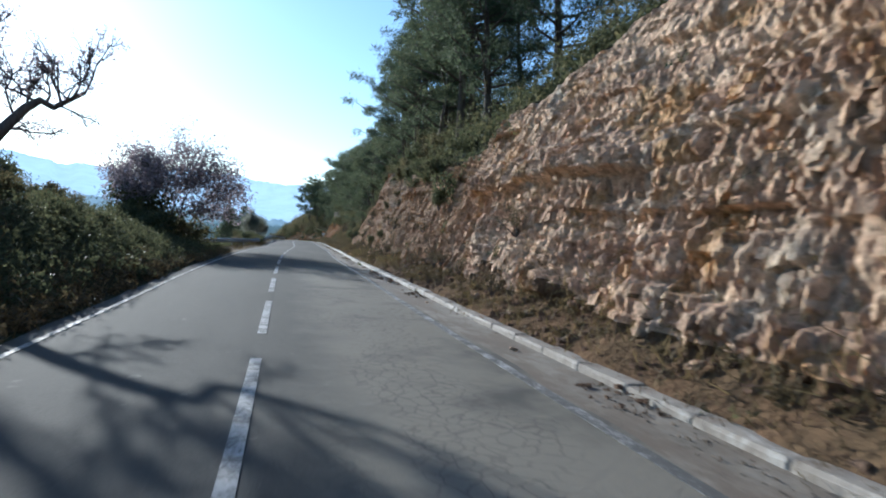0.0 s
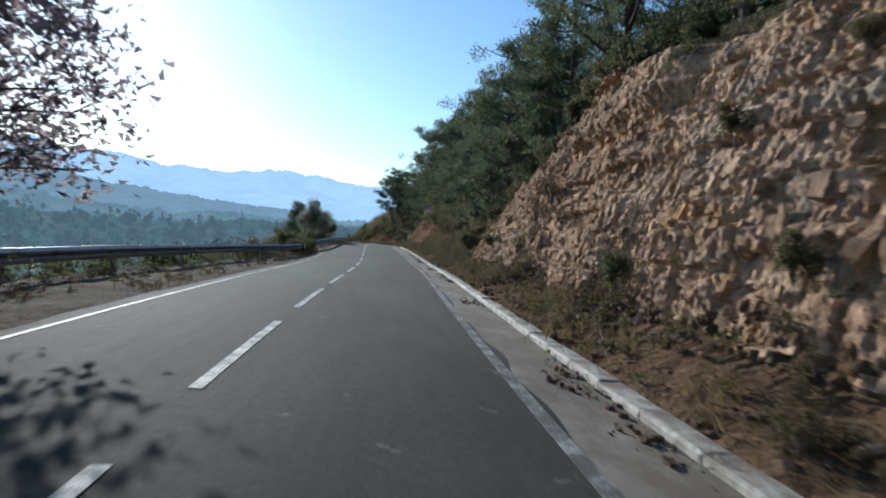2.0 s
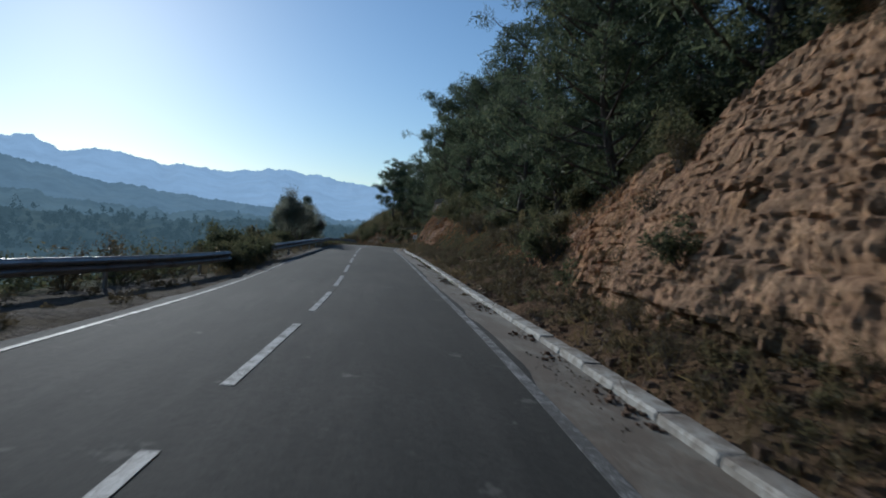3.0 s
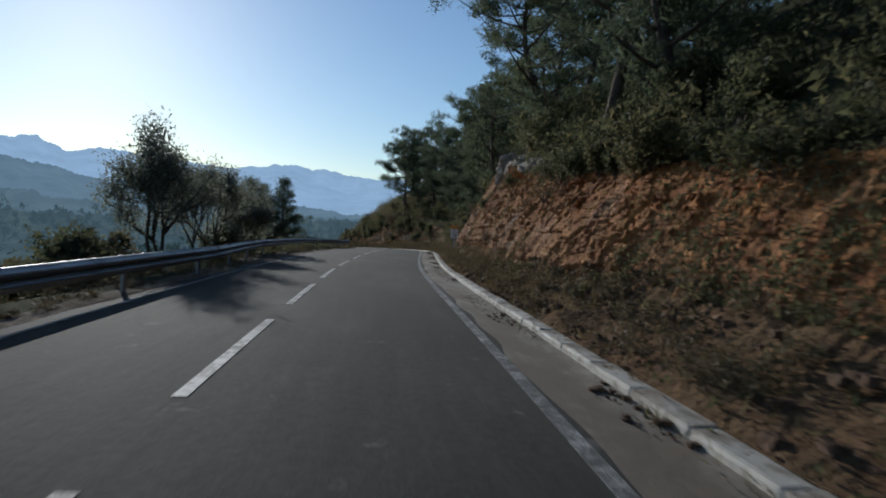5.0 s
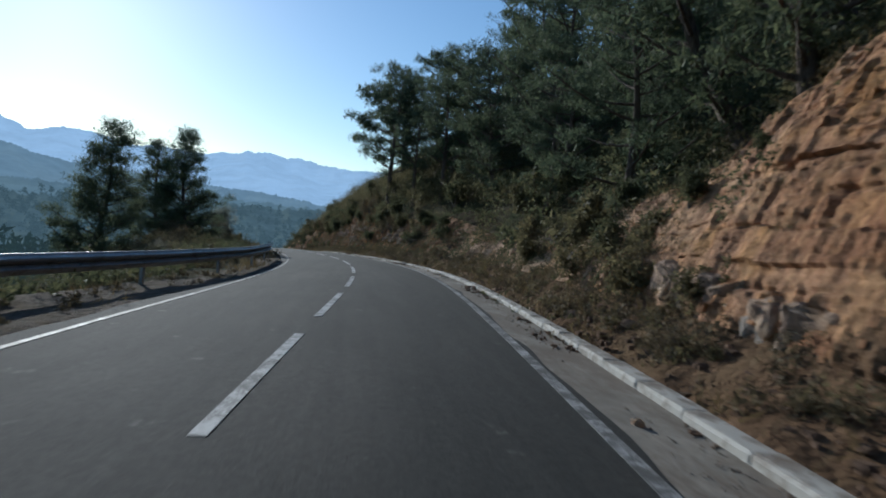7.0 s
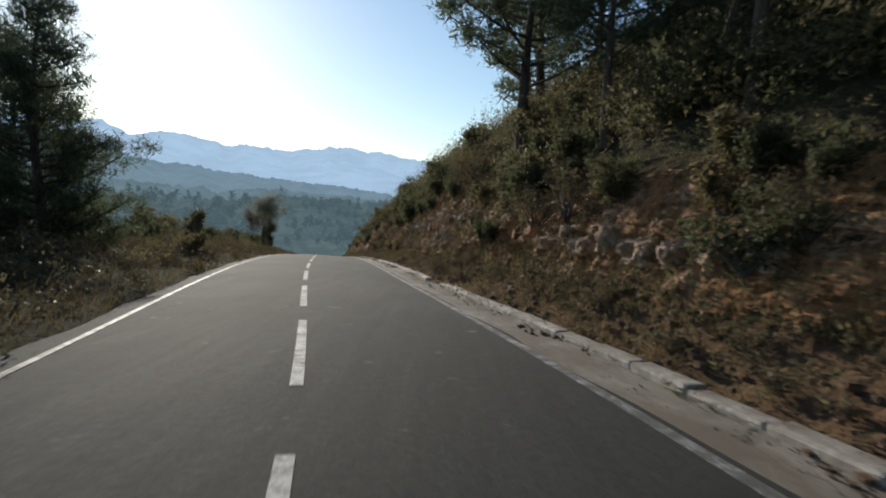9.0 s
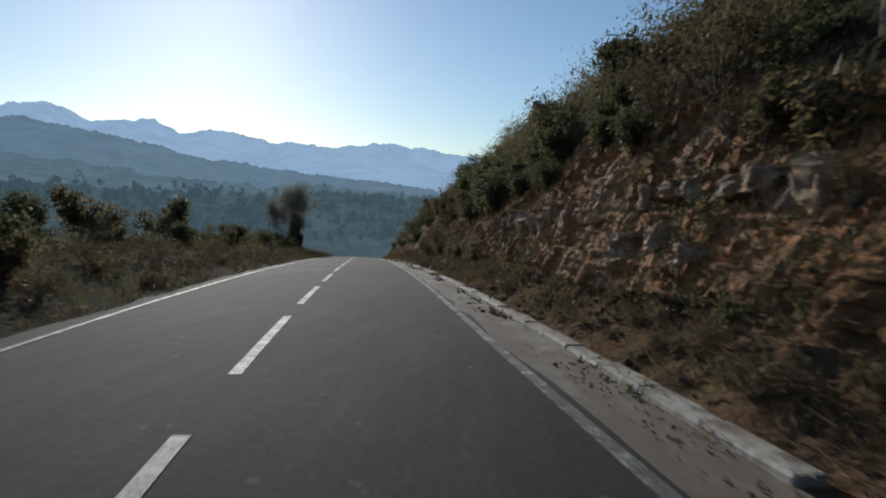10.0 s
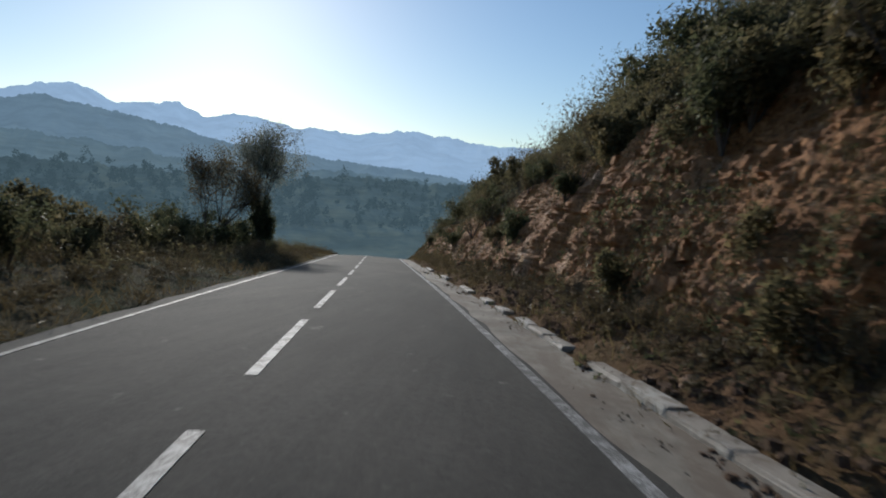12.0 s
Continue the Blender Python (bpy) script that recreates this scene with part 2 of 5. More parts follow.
def make_concrete():
    k = Nodes("gutter_concrete", 0.85, 0.25)
    c = k.ramp(k.noise(1.4, 6, 0.65), [(0.3, (0.115, 0.102, 0.082)), (0.55, (0.205, 0.184, 0.15)), (0.8, (0.30, 0.272, 0.226))])
    dirt = k.step(k.noise(0.8, 6, 0.75, (1.6, 0.5, 1)), 0.38, 0.57)
    c = k.mix(k.math("MULTIPLY", dirt, 0.85), c, (0.12, 0.094, 0.07))
    k.color(c)
    return k.bump((k.noise(30, 4), 0.006), (k.noise(4, 4), 0.012)).m


def make_kerb():
    k = Nodes("kerb_whitewash", 0.75, 0.3)
    rnd = k.add("ShaderNodeObjectInfo").outputs["Random"]
    worn = k.step(k.math("ADD", k.math("ADD", k.noise(5, 6, 0.7), k.math("MULTIPLY", k.step(k.xyz(k.geo.outputs["Position"])[1], 120.0, 145.0), 0.08)), k.math("ADD", k.math("MULTIPLY", rnd, 0.16), k.math("MULTIPLY", k.math("SUBTRACT", 1.0, k.step(k.xyz(k.geo.outputs["Position"])[1], 16.0, 30.0)), 0.14))), 0.52, 0.66)
    c = k.mix(worn, (0.36, 0.34, 0.30), k.mix(k.noise(12, 4), (0.29, 0.262, 0.222), (0.19, 0.165, 0.135)))
    k.color(k.mix(k.math("MULTIPLY", k.step(k.noise(2.2, 5, 0.7), 0.50, 0.68), 0.85), c, (0.13, 0.10, 0.072)))
    return k.bump((k.noise(22, 5), 0.012)).m


def make_rock(name="cut_rock", grey=0.0):
    k = Nodes(name, 0.92, 0.2)
    y = k.xyz()[1]
    strata = k.noise(1.0, 5, 0.6, (0.25, 0.25, 2.6))
    blot = k.noise(0.45, 5, 0.62)
    c = k.ramp(strata, [(0.28, (0.37, 0.24, 0.16)), (0.45, (0.54, 0.385, 0.27)), (0.6, (0.66, 0.51, 0.365)), (0.78, (0.46, 0.325, 0.225))])
    c = k.mix(k.step(blot, 0.54, 0.74), c, (0.44, 0.42, 0.36))
    c = k.mix(k.math("MULTIPLY", k.step(k.noise(0.8, 4, 0.6), 0.53, 0.66), 0.75), c, (0.53, 0.33, 0.14))
    earth = k.math("MULTIPLY", k.step(k.math("ADD", y, k.math("MULTIPLY", k.noise(0.4, 4, 0.6), 12.0)), 24.0, 32.0), k.math("SUBTRACT", 1.0, k.step(k.math("ADD", y, k.math("MULTIPLY", k.noise(0.4, 4, 0.6), 10.0)), 62.0, 74.0)))
    tan_ = k.math("MULTIPLY", k.step(y, 33.0, 37.0), k.math("SUBTRACT", 1.0, k.step(y, 43.0, 47.0)))
    earth = k.math("MULTIPLY", earth, k.math("SUBTRACT", 1.0, k.math("MULTIPLY", tan_, 0.75)))
    c = k.mix(k.math("MULTIPLY", earth, 0.8), c, k.mix(strata, (0.25, 0.145, 0.078), (0.45, 0.29, 0.165)))
    red = k.math("MULTIPLY", k.step(y, 54.0, 64.0), k.math("SUBTRACT", 1.0, k.step(y, 106.0, 136.0)))
    high = k.step(k.math("ADD", k.xyz()[2], k.math("MULTIPLY", k.noise(0.45, 4, 0.6), 2.2)), 1.3, 3.2)
    red = k.math("MULTIPLY", red, k.math("MULTIPLY", k.step(k.noise(0.5, 4, 0.6), 0.22, 0.5), k.math("ADD", 0.82, k.math("MULTIPLY", high, 0.16))))
    run = k.step(k.noise(2.2, 5, 0.65, (1, 1, 0.28)), 0.40, 0.62)
    clay = k.mix(run, k.mix(strata, (0.20, 0.068, 0.018), (0.34, 0.138, 0.036)), k.mix(strata, (0.30, 0.14, 0.042), (0.43, 0.225, 0.07)))
    c = k.mix(red, c, clay)
    late = k.math("MULTIPLY", k.step(y, 128.0, 145.0), k.step(k.noise(0.7, 4, 0.65), 0.26, 0.5))
    c = k.mix(k.math("MULTIPLY", late, 0.92), c, k.mix(strata, (0.17, 0.083, 0.038), (0.46, 0.235, 0.095)))
    chip = k.voronoi(6.5, "F1", (1, 1, 0.62), "Color")
    big = k.voronoi(2.3, "F1", (1, 1, 0.75), "Color")
    chipv, bigv = k.xyz(chip)[0], k.xyz(big)[0]
    c = k.mix(0.55, c, k.ramp(chipv, [(0.0, (0.68, 0.64, 0.61)), (0.5, (0.92, 0.9, 0.88)), (1.0, (1.2, 1.18, 1.15))]), "MULTIPLY")
    c = k.mix(0.4, c, k.ramp(bigv, [(0.0, (0.62, 0.58, 0.55)), (1.0, (1.15, 1.12, 1.1))]), "MULTIPLY")
    bit = k.xyz(k.voronoi(15.0, "F1", (1, 1, 0.55), "Color"))[0]
    c = k.mix(0.7, c, k.ramp(bit, [(0.0, (0.5, 0.45, 0.42)), (0.35, (0.85, 0.82, 0.8)), (1.0, (1.35, 1.33, 1.3))]), "MULTIPLY")
    grain = k.noise(9, 6, 0.8)
    c = k.mix(0.75, c, k.ramp(grain, [(0.25, (0.35, 0.32, 0.30)), (0.48, (0.95, 0.93, 0.9)), (0.75, (1.3, 1.3, 1.3))]), "MULTIPLY")
    pit = k.step(k.noise(3.2, 6, 0.75, (1.6, 1.6, 0.8)), 0.56, 0.66)
    c = k.mix(k.math("MULTIPLY", pit, 0.42), c, (0.20, 0.13, 0.085))
    c = k.mix(0.8, c, k.ramp(k.geo.outputs["Random Per Island"], [(0.0, (0.8, 0.78, 0.76)), (1.0, (1.35, 1.32, 1.27))]), "MULTIPLY")
    if grey:
        c = k.mix(grey, c, k.mix(grain, (0.12, 0.118, 0.11), (0.34, 0.33, 0.31)))
    k.color(c)
    return k.bump((bigv, 0.05), (chipv, 0.05), (bit, 0.03), (grain, 0.04), (k.noise(34, 4, 0.75), 0.03)).m


def make_soil(name, a, b, dry, scale=1.0):
    k = Nodes(name, 1.0, 0.02)
    c = k.ramp(k.noise(6 * scale, 6, 0.7), [(0.3, a), (0.7, b)])
    c = k.mix(k.step(k.noise(0.6 * scale, 5, 0.65), 0.42, 0.62), c, dry)
    k.color(c)
    return k.bump((k.noise(5, 5, 0.7), 0.08), (k.voronoi(14, "F1"), 0.03), (k.noise(40, 3, 0.7), 0.01)).m


def make_leaf(name, dark, light, warm, trans=0.25, rough=0.6):
    k = Nodes(name, rough, 0.08)
    rnd = k.geo.outputs["Random Per Island"]
    tree = k.add("ShaderNodeObjectInfo").outputs["Random"]
    c = k.mix(rnd, dark, light)
    c = k.mix(k.math("MULTIPLY", k.step(k.math("ADD", k.math("MULTIPLY", tree, 0.5), k.math("MULTIPLY", rnd, 0.6)), 0.62, 1.05), 0.8), c, warm)
    k.color(c)
    t = k.add("ShaderNodeBsdfTranslucent")
    k.link(c, t.inputs["Color"])
    mx = k.add("ShaderNodeMixShader", Fac=trans)
    k.link(k.b.outputs[0], mx.inputs[1])
    k.link(t.outputs[0], mx.inputs[2])
    k.link(mx.outputs[0], k.t.nodes["Material Output"].inputs["Surface"])
    return k.m


def make_bark(name, a, b):
    k = Nodes(name, 0.95, 0.15)
    n = k.noise(5, 5, 0.7, (3, 3, 0.6))
    k.color(k.ramp(n, [(0.3, a), (0.7, b)]))
    return k.bump((n, 0.03)).m


def make_steel():
    k = Nodes("galvanised_steel", 0.5, 0.5, 0.5)
    n = k.noise(3, 5, 0.65, (1, 1, 1))
    k.color(k.mix(k.step(n, 0.5, 0.75), k.ramp(k.voronoi(30), [(0.0, (0.16, 0.17, 0.18)), (0.6, (0.28, 0.29, 0.30))]), (0.15, 0.13, 0.115)))
    return k.rough(k.ramp(n, [(0.3, (0.4,) * 3), (0.7, (0.65,) * 3)])).m


def make_plain(name, c, rough=0.6, spec=0.4, metal=0.0, var=0.12):
    k = Nodes(name, rough, spec, metal)
    k.color(k.mix(k.noise(6, 5, 0.65), tuple(v * (1 - var) for v in c), tuple(min(1, v * (1 + var)) for v in c)))
    return k.m


def make_hazed(name, base_a, base_b, haze, glow, scale, bands=0.0):
    """Far slopes: woods and terraces, with the air's haze painted in as emission."""
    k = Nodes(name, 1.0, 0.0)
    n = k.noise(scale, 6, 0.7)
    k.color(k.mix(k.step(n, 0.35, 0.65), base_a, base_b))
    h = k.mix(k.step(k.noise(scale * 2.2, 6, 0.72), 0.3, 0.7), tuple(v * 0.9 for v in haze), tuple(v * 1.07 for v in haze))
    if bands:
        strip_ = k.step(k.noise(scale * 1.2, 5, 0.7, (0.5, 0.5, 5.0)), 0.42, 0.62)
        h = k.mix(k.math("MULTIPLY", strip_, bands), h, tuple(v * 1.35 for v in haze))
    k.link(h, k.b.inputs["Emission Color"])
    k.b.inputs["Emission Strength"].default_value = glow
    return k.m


EDGEPAINT = make_paint("edge_line_paint", 0.46, 0.62)
ASPHALT, PAINT, CONCRETE, KERBMAT, ROCK = make_asphalt(), make_paint(), make_concrete(), make_kerb(), make_rock()
GREYROCK = make_rock("grey_rock", 0.72)
TANROCK = make_rock("tan_block_rock", 0.22)
SOIL = make_soil("brown_soil", (0.072, 0.044, 0.026), (0.19, 0.12, 0.07), (0.13, 0.088, 0.05))
LITTER = make_soil("leaf_litter", (0.034, 0.025, 0.017), (0.09, 0.066, 0.042), (0.065, 0.056, 0.03))
HILLSIDE = make_soil("scrubby_ground", (0.03, 0.027, 0.017), (0.08, 0.068, 0.04), (0.045, 0.052, 0.026))
RUBBLE = make_soil("crumbled_soil", (0.07, 0.045, 0.032), (0.22, 0.15, 0.105), (0.12, 0.085, 0.06), 2.0)
GRAVEL = make_soil("verge_gravel", (0.085, 0.07, 0.055), (0.22, 0.185, 0.15), (0.11, 0.088, 0.06), 1.6)
DRYGRASS = make_leaf("dry_grass_blades", (0.10, 0.075, 0.036), (0.24, 0.18, 0.085), (0.17, 0.14, 0.06), 0.3)
NEEDLE = make_leaf("pine_needles", (0.056, 0.074, 0.048), (0.125, 0.15, 0.085), (0.14, 0.15, 0.075), 0.5)
SHRUBLEAF = make_leaf("shrub_leaves", (0.048, 0.056, 0.031), (0.12, 0.124, 0.062), (0.15, 0.125, 0.06), 0.55)
SCRUBLEAF = make_leaf("olive_scrub_leaves", (0.07, 0.066, 0.036), (0.165, 0.145, 0.075), (0.19, 0.145, 0.07), 0.55)
DRYLEAF = make_leaf("dry_shrub_leaves", (0.065, 0.053, 0.032), (0.17, 0.135, 0.075), (0.185, 0.135, 0.062), 0.3)
RUSSET = make_leaf("russet_leaves", (0.15, 0.13, 0.14), (0.33, 0.275, 0.285), (0.33, 0.24, 0.24), 0.72)
OLIVE = make_leaf("grey_green_leaves", (0.12, 0.13, 0.10), (0.26, 0.27, 0.21), (0.25, 0.23, 0.17), 0.6)
PINEBARK = make_bark("pine_bark", (0.045, 0.034, 0.028), (0.14, 0.11, 0.09))
GREYBARK = make_bark("grey_bark", (0.05, 0.044, 0.038), (0.14, 0.12, 0.105))
# needles with faint blue-green haze painted in as emission
HAZYWOOD = make_hazed("hazy_needles", (0.035, 0.05, 0.032), (0.08, 0.10, 0.06), (0.022, 0.033, 0.034), 1.0, 0.2)
STEEL = make_steel()


# ------------------------------------------------------------------ the lie of the land
def crest(s):
    """Height of the top of the rock cut over the road."""
    return np.interp(s, [-60, 5, 12, 17, 20, 22, 24, 26, 28, 30, 32, 34, 36, 38.5, 40, 43, 46, 50, 55, 60, 66, 71, 78, 85, 92, 98, 105, 112, 117, 121, 126, 135, 142, 150, 157, 163, 168, 172, 178, 186, 194, 202, 215, 230, 260, 420],
                     [7.5, 7.5, 6.6, 5.6, 4.9, 5.1, 4.3, 3.9, 4.1, 4.4, 4.2, 4.3, 4.5, 5.5, 5.3, 4.9, 5.4, 6.0, 5.2, 4.0, 3.0, 2.2, 2.0, 2.5, 2.9, 3.3, 4.3, 5.4, 4.6, 3.0, 2.2, 1.7, 2.7, 2.7, 3.0, 4.2, 4.5, 4.1, 3.7, 3.9, 4.3, 4.0, 3.2, 2.6, 1.2, 0.3])


def toe(s):
    return np.interp(s, [-60, 8, 14, 25, 40, 48, 57, 66, 78, 92, 108, 120, 135, 150, 166, 188, 420],
                     [4.4, 4.3, 4.7, 4.7, 5.0, 5.2, 4.9, 5.4, 5.4, 4.9, 4.6, 4.9, 5.0, 4.7, 4.8, 4.7, 5.0])


def run_in(s):
    """How far the cut leans back from toe to top."""
    return crest(s) * np.interp(s, [-60, 50, 62, 72, 85, 105, 118, 126, 150, 165, 420], [0.30, 0.34, 0.55, 0.9, 0.62, 0.42, 0.45, 0.8, 0.62, 0.46, 0.5])


def lean_up(s):
    """Slope of the hillside over the cut."""
    return np.interp(s, [-60, 120, 150, 165, 420], [0.75, 0.72, 0.85, 1.0, 1.0])


def hill(s, o):
    """Height of the ground over the road, on both sides."""
    h, oc = crest(s), toe(s) + run_in(s)
    up = np.maximum(o - oc, 0)
    rise = 45 * (1 - np.exp(-up * lean_up(s) / 45)) * np.interp(s, [215, 300], [1, 0.1])
    f = np.clip((o - (toe(s) + 0.7)) / (oc + 1.0 - toe(s) - 0.7), 0, 1)
    right = np.where(o > oc + 1, h - 0.2 + rise, -0.25 + f * (h - 0.1))
    d = -o
    left_fall = np.interp(s, [250, 330], [0, 1])
    bank = np.interp(s, [-60, 22, 36, 40, 136, 146, 175, 230, 300, 420], [1.9, 1.7, 0.5, -0.1, -0.1, 0.25, 0.5, 0.3, 0.2, 0.2])
    edge = np.interp(s, [-60, 30, 40, 60, 75, 136, 150, 200, 420], [13, 12, 6.5, 6.0, 4.3, 4.6, 9, 12, 14])
    drop = np.maximum(d - edge, 0)
    left = bank * np.clip((d - 3.0) / 2.6, 0, 1) - 0.12 - 34 * (1 - np.exp(-drop * 0.5 / 34))
    far = np.clip((d - 140) / 900, 0, 1)
    left = left + 30 * far
    return np.where(o > 0, right, left)


def ground_z(x, y):
    s, o = to_road(x, y)
    z = np.interp(s, ST, RZ) + hill(s, o)
    rough = fbm(np.stack([np.ravel(x) * 0.25, np.ravel(y) * 0.25, np.zeros(len(s))], -1), 3, 5)
    away = np.clip((np.abs(o) - 6) / 8, 0, 1)
    return z + rough * 0.45 * away


def axis(fine_lo, fine_hi, step, lo, hi, grow=1.16):
    a = list(np.arange(fine_lo, fine_hi + step, step))
    d = step
    while a[-1] < hi:
        d *= grow
        a.append(a[-1] + d)
    d = step
    while a[0] > lo:
        d *= grow
        a.insert(0, a[0] - d)
    return np.array(a)


gx, gy = axis(-22, 26, 0.9, -4200, 4200), axis(-14, 262, 1.2, -4200, 4200)
GXX, GYY = np.meshgrid(gx, gy)
gz = ground_z(GXX, GYY).reshape(GXX.shape)
ground = tagged(new("ground", sheet("ground", np.stack([GXX, GYY, gz], -1), [HILLSIDE])), "brown hillside soil falling to the wooded valley", "ground", kind="structure")

# ------------------------------------------------------------------ road


def strip(name, s, offs, z, mat, jitter=None):
    """A strip along the road through the offsets given, with heights."""
    g = np.stack([rp(s, o if jitter is None else o + jitter(s) * j, zz) for o, zz, j in zip(offs, z, (1,) + (0,) * (len(offs) - 2) + (1,))], 1)
    return sheet(name, g, [mat])


def edge_wave(s):
    return 0.07 * vnoise(np.stack([s * 0.9, s * 0, s * 0], -1), 3)


SF = np.arange(-55.0, 300.0, 0.35)
road = tagged(new("road", strip("road", SF, [-WL - 0.32, -WL, -1.2, 0, 1.3, WR, WR + 0.12], [0.0] * 7, ASPHALT, edge_wave)),
              "grey worn asphalt two-lane mountain road", "road", kind="structure")


def verge_edge(s):
    return np.interp(s, [34, 40, 50, 60, 66, 72, 94, 105, 119, 126, 140], [3.0, 5.7, 5.6, 5.0, 3.7, 3.3, 3.3, 4.4, 4.5, 3.7, 3.5])


sv, uv = np.arange(34.0, 140.0, 0.3), np.linspace(0, 1, 13)
ov = -(WL + 0.26 + (verge_edge(sv) - WL - 0.26)[:, None] * uv[None])
pv = rp(np.repeat(sv[:, None], 13, 1), ov, 0)
pv[..., 2] += np.where(uv[None] < 0.01, -0.02, 0.01 - 0.05 * uv[None] + 0.035 * fbm(np.stack([pv[..., 0] * 1.3, pv[..., 1] * 1.3, pv[..., 2] * 0], -1), 4, 15)) - 0.12 * (uv[None] > 0.99)
tagged(new("verge", sheet("verge", pv, [GRAVEL])), "stony brown gravel verge between road and guard rail", "verge", kind="structure")


def mark(name, s0, s1, o, half, parent, mat=PAINT):
    """One painted mark: a thin plate just proud of the asphalt."""
    s = np.linspace(s0, s1, max(3, int((s1 - s0) / 0.5) + 1))
    g = np.stack([rp(s, o - half, 0.001), rp(s, o - half, 0.007), rp(s, o + half, 0.007), rp(s, o + half, 0.001)], 1)
    return part(name, sheet(name, g, [mat], False), parent)


marks = tagged(new("road_marking"), "worn white dashed centre line and edge lines", "road marking", kind="structure")
PHI, PERIOD, DASH = 8.70, 5.0, 3.50
for n in range(-11, 56):
    s0 = PHI + n * PERIOD
    mark("centre_dash", s0, s0 + DASH, 0.0, 0.055, marks)
mark("edge_line", -55, 300, WR, 0.062, marks, EDGEPAINT)
mark("edge_line", -55, 300, -WL, 0.04, marks, EDGEPAINT)

# concrete gutter and kerb
tagged(new("gutter", strip("gutter", SF, [WR + 0.02, WR + 0.3, WR + 0.62, WR + GUT + 0.02], [-0.004, -0.006, -0.03, -0.01], CONCRETE)),
       "dirty concrete gutter strewn with grit", "gutter", kind="structure")

rk = random.Random(4)
kerb = tagged(new("kerb"), "whitewashed concrete kerb, chipped and partly buried", "kerb", kind="structure")
kb = []
for v in range(5):
    bm = bmesh.new()
    box_bm(bm, (KERB, 0.984, 0.30), (0, 0, 0), 0.034)
    rv = random.Random(v)
    for q in bm.verts:
        q.co += Vector((rv.uniform(-1, 1), rv.uniform(-1, 1), rv.uniform(-1, 1))) * 0.008
    kb.append(bm_mesh("kerb_block", bm, [KERBMAT]))


KERB_GAPS = ((154.4, 156.3), (174.6, 176.2), (180.0, 181.6), (189.9, 190.8), (194.4, 195.6), (196.4, 197.2), (198.2, 200.2), (202, 206), (208, 213), (216, 236))


def kerb_gone(s):
    return any(a < s < b for a, b in KERB_GAPS)


s = -30.0
while s < 236:
    if not kerb_gone(s):
        p, q = rp(s, WR + GUT + KERB / 2, 0), rp(s + 0.5, WR + GUT + KERB / 2, 0)
        d = q - p
        sink = 0.06 + 0.018 * (rk.random() if s < 140 else 2.0 * rk.random())
        ob = part("kerb_block", rk.choice(kb), kerb)
        ob.matrix_basis = Matrix.Translation(Vector(p) + Vector((0, 0, 0.0 - sink))) @ Matrix.Rotation(math.atan2(-d[0], d[1]) + rk.uniform(-0.006, 0.006), 4, "Z") \
            @ Matrix.Rotation(math.atan2(d[2], math.hypot(d[0], d[1])), 4, "X") @ Matrix.Rotation(rk.uniform(-0.03, 0.03), 4, "Y")
    s += 0.99

# ------------------------------------------------------------------ rock cut
cs = np.concatenate([np.arange(-14.0, 8.0, 0.2), np.arange(8.0, 46.0, 0.05), np.arange(46.0, 66.0, 0.075), np.arange(66.0, 118.0, 0.075), np.arange(118.0, 156.0, 0.10), np.arange(156.0, 196.0, 0.075), np.arange(196.0, 250.0, 0.2)])
NA, NF, NT = 9, 96, 5
S2 = np.repeat(cs[:, None], NA + NF + NT, 1)
hc, ot, ri = crest(cs)[:, None], toe(cs)[:, None], run_in(cs)[:, None]
a = np.linspace(0, 1, NA)[None]
f = np.linspace(0, 1, NF + 1)[None, 1:]
u = np.linspace(0, 1, NT + 1)[None, 1:]
o0 = WR + GUT - 0.03
zt = np.interp(cs, [-60, 60, 72, 100, 130, 160, 420], [0.36, 0.42, 0.8, 0.5, 0.6, 0.5, 0.5])[:, None]
O2 = np.concatenate([o0 + (ot - o0) * a, ot + ri * f ** 1.15, ot + ri + 1.5 * u], 1)
Z2 = np.concatenate([-0.035 + (zt + 0.035) * a ** 1.5, zt + (hc - zt) * f, hc + 1.5 * lean_up(cs)[:, None] * u - 0.7 * u ** 1.5], 1)
face = np.concatenate([np.clip(a * 2.2 - 1.2, 0, 1) * np.ones_like(hc), np.ones_like(hc) * f ** 0, (1 - u) * np.ones_like(hc)], 1)
pw = np.stack([S2.ravel(), Z2.ravel(), O2.ravel() * 0.3], -1)
bend = fbm(pw * [0.35, 0.5, 0.3], 3, 21)
zz = pw[:, 1] - 0.012 * pw[:, 0] + 0.16 * bend
S1, ZERO = pw[:, 0], pw[:, 0] * 0
# uneven beds with undercut joints
wav = (zz + 0.10 * np.sin(zz * 4.1) + 0.05 * np.sin(zz * 9.7 + 1)) / 0.40
lay = np.floor(wav)
fz = wav - lay
ledge = 0.13 * vnoise(np.stack([S1 * 0.18, lay * 5.37, ZERO], -1), 31) + 0.09 * vnoise(np.stack([S1 * 0.7, lay * 3.1, ZERO], -1), 32)
ledge -= 0.09 * np.exp(-(fz / 0.10) ** 2) * np.clip(0.4 + 1.6 * vnoise(np.stack([S1 * 0.5, lay * 2.3, ZERO], -1), 34), 0, 1)
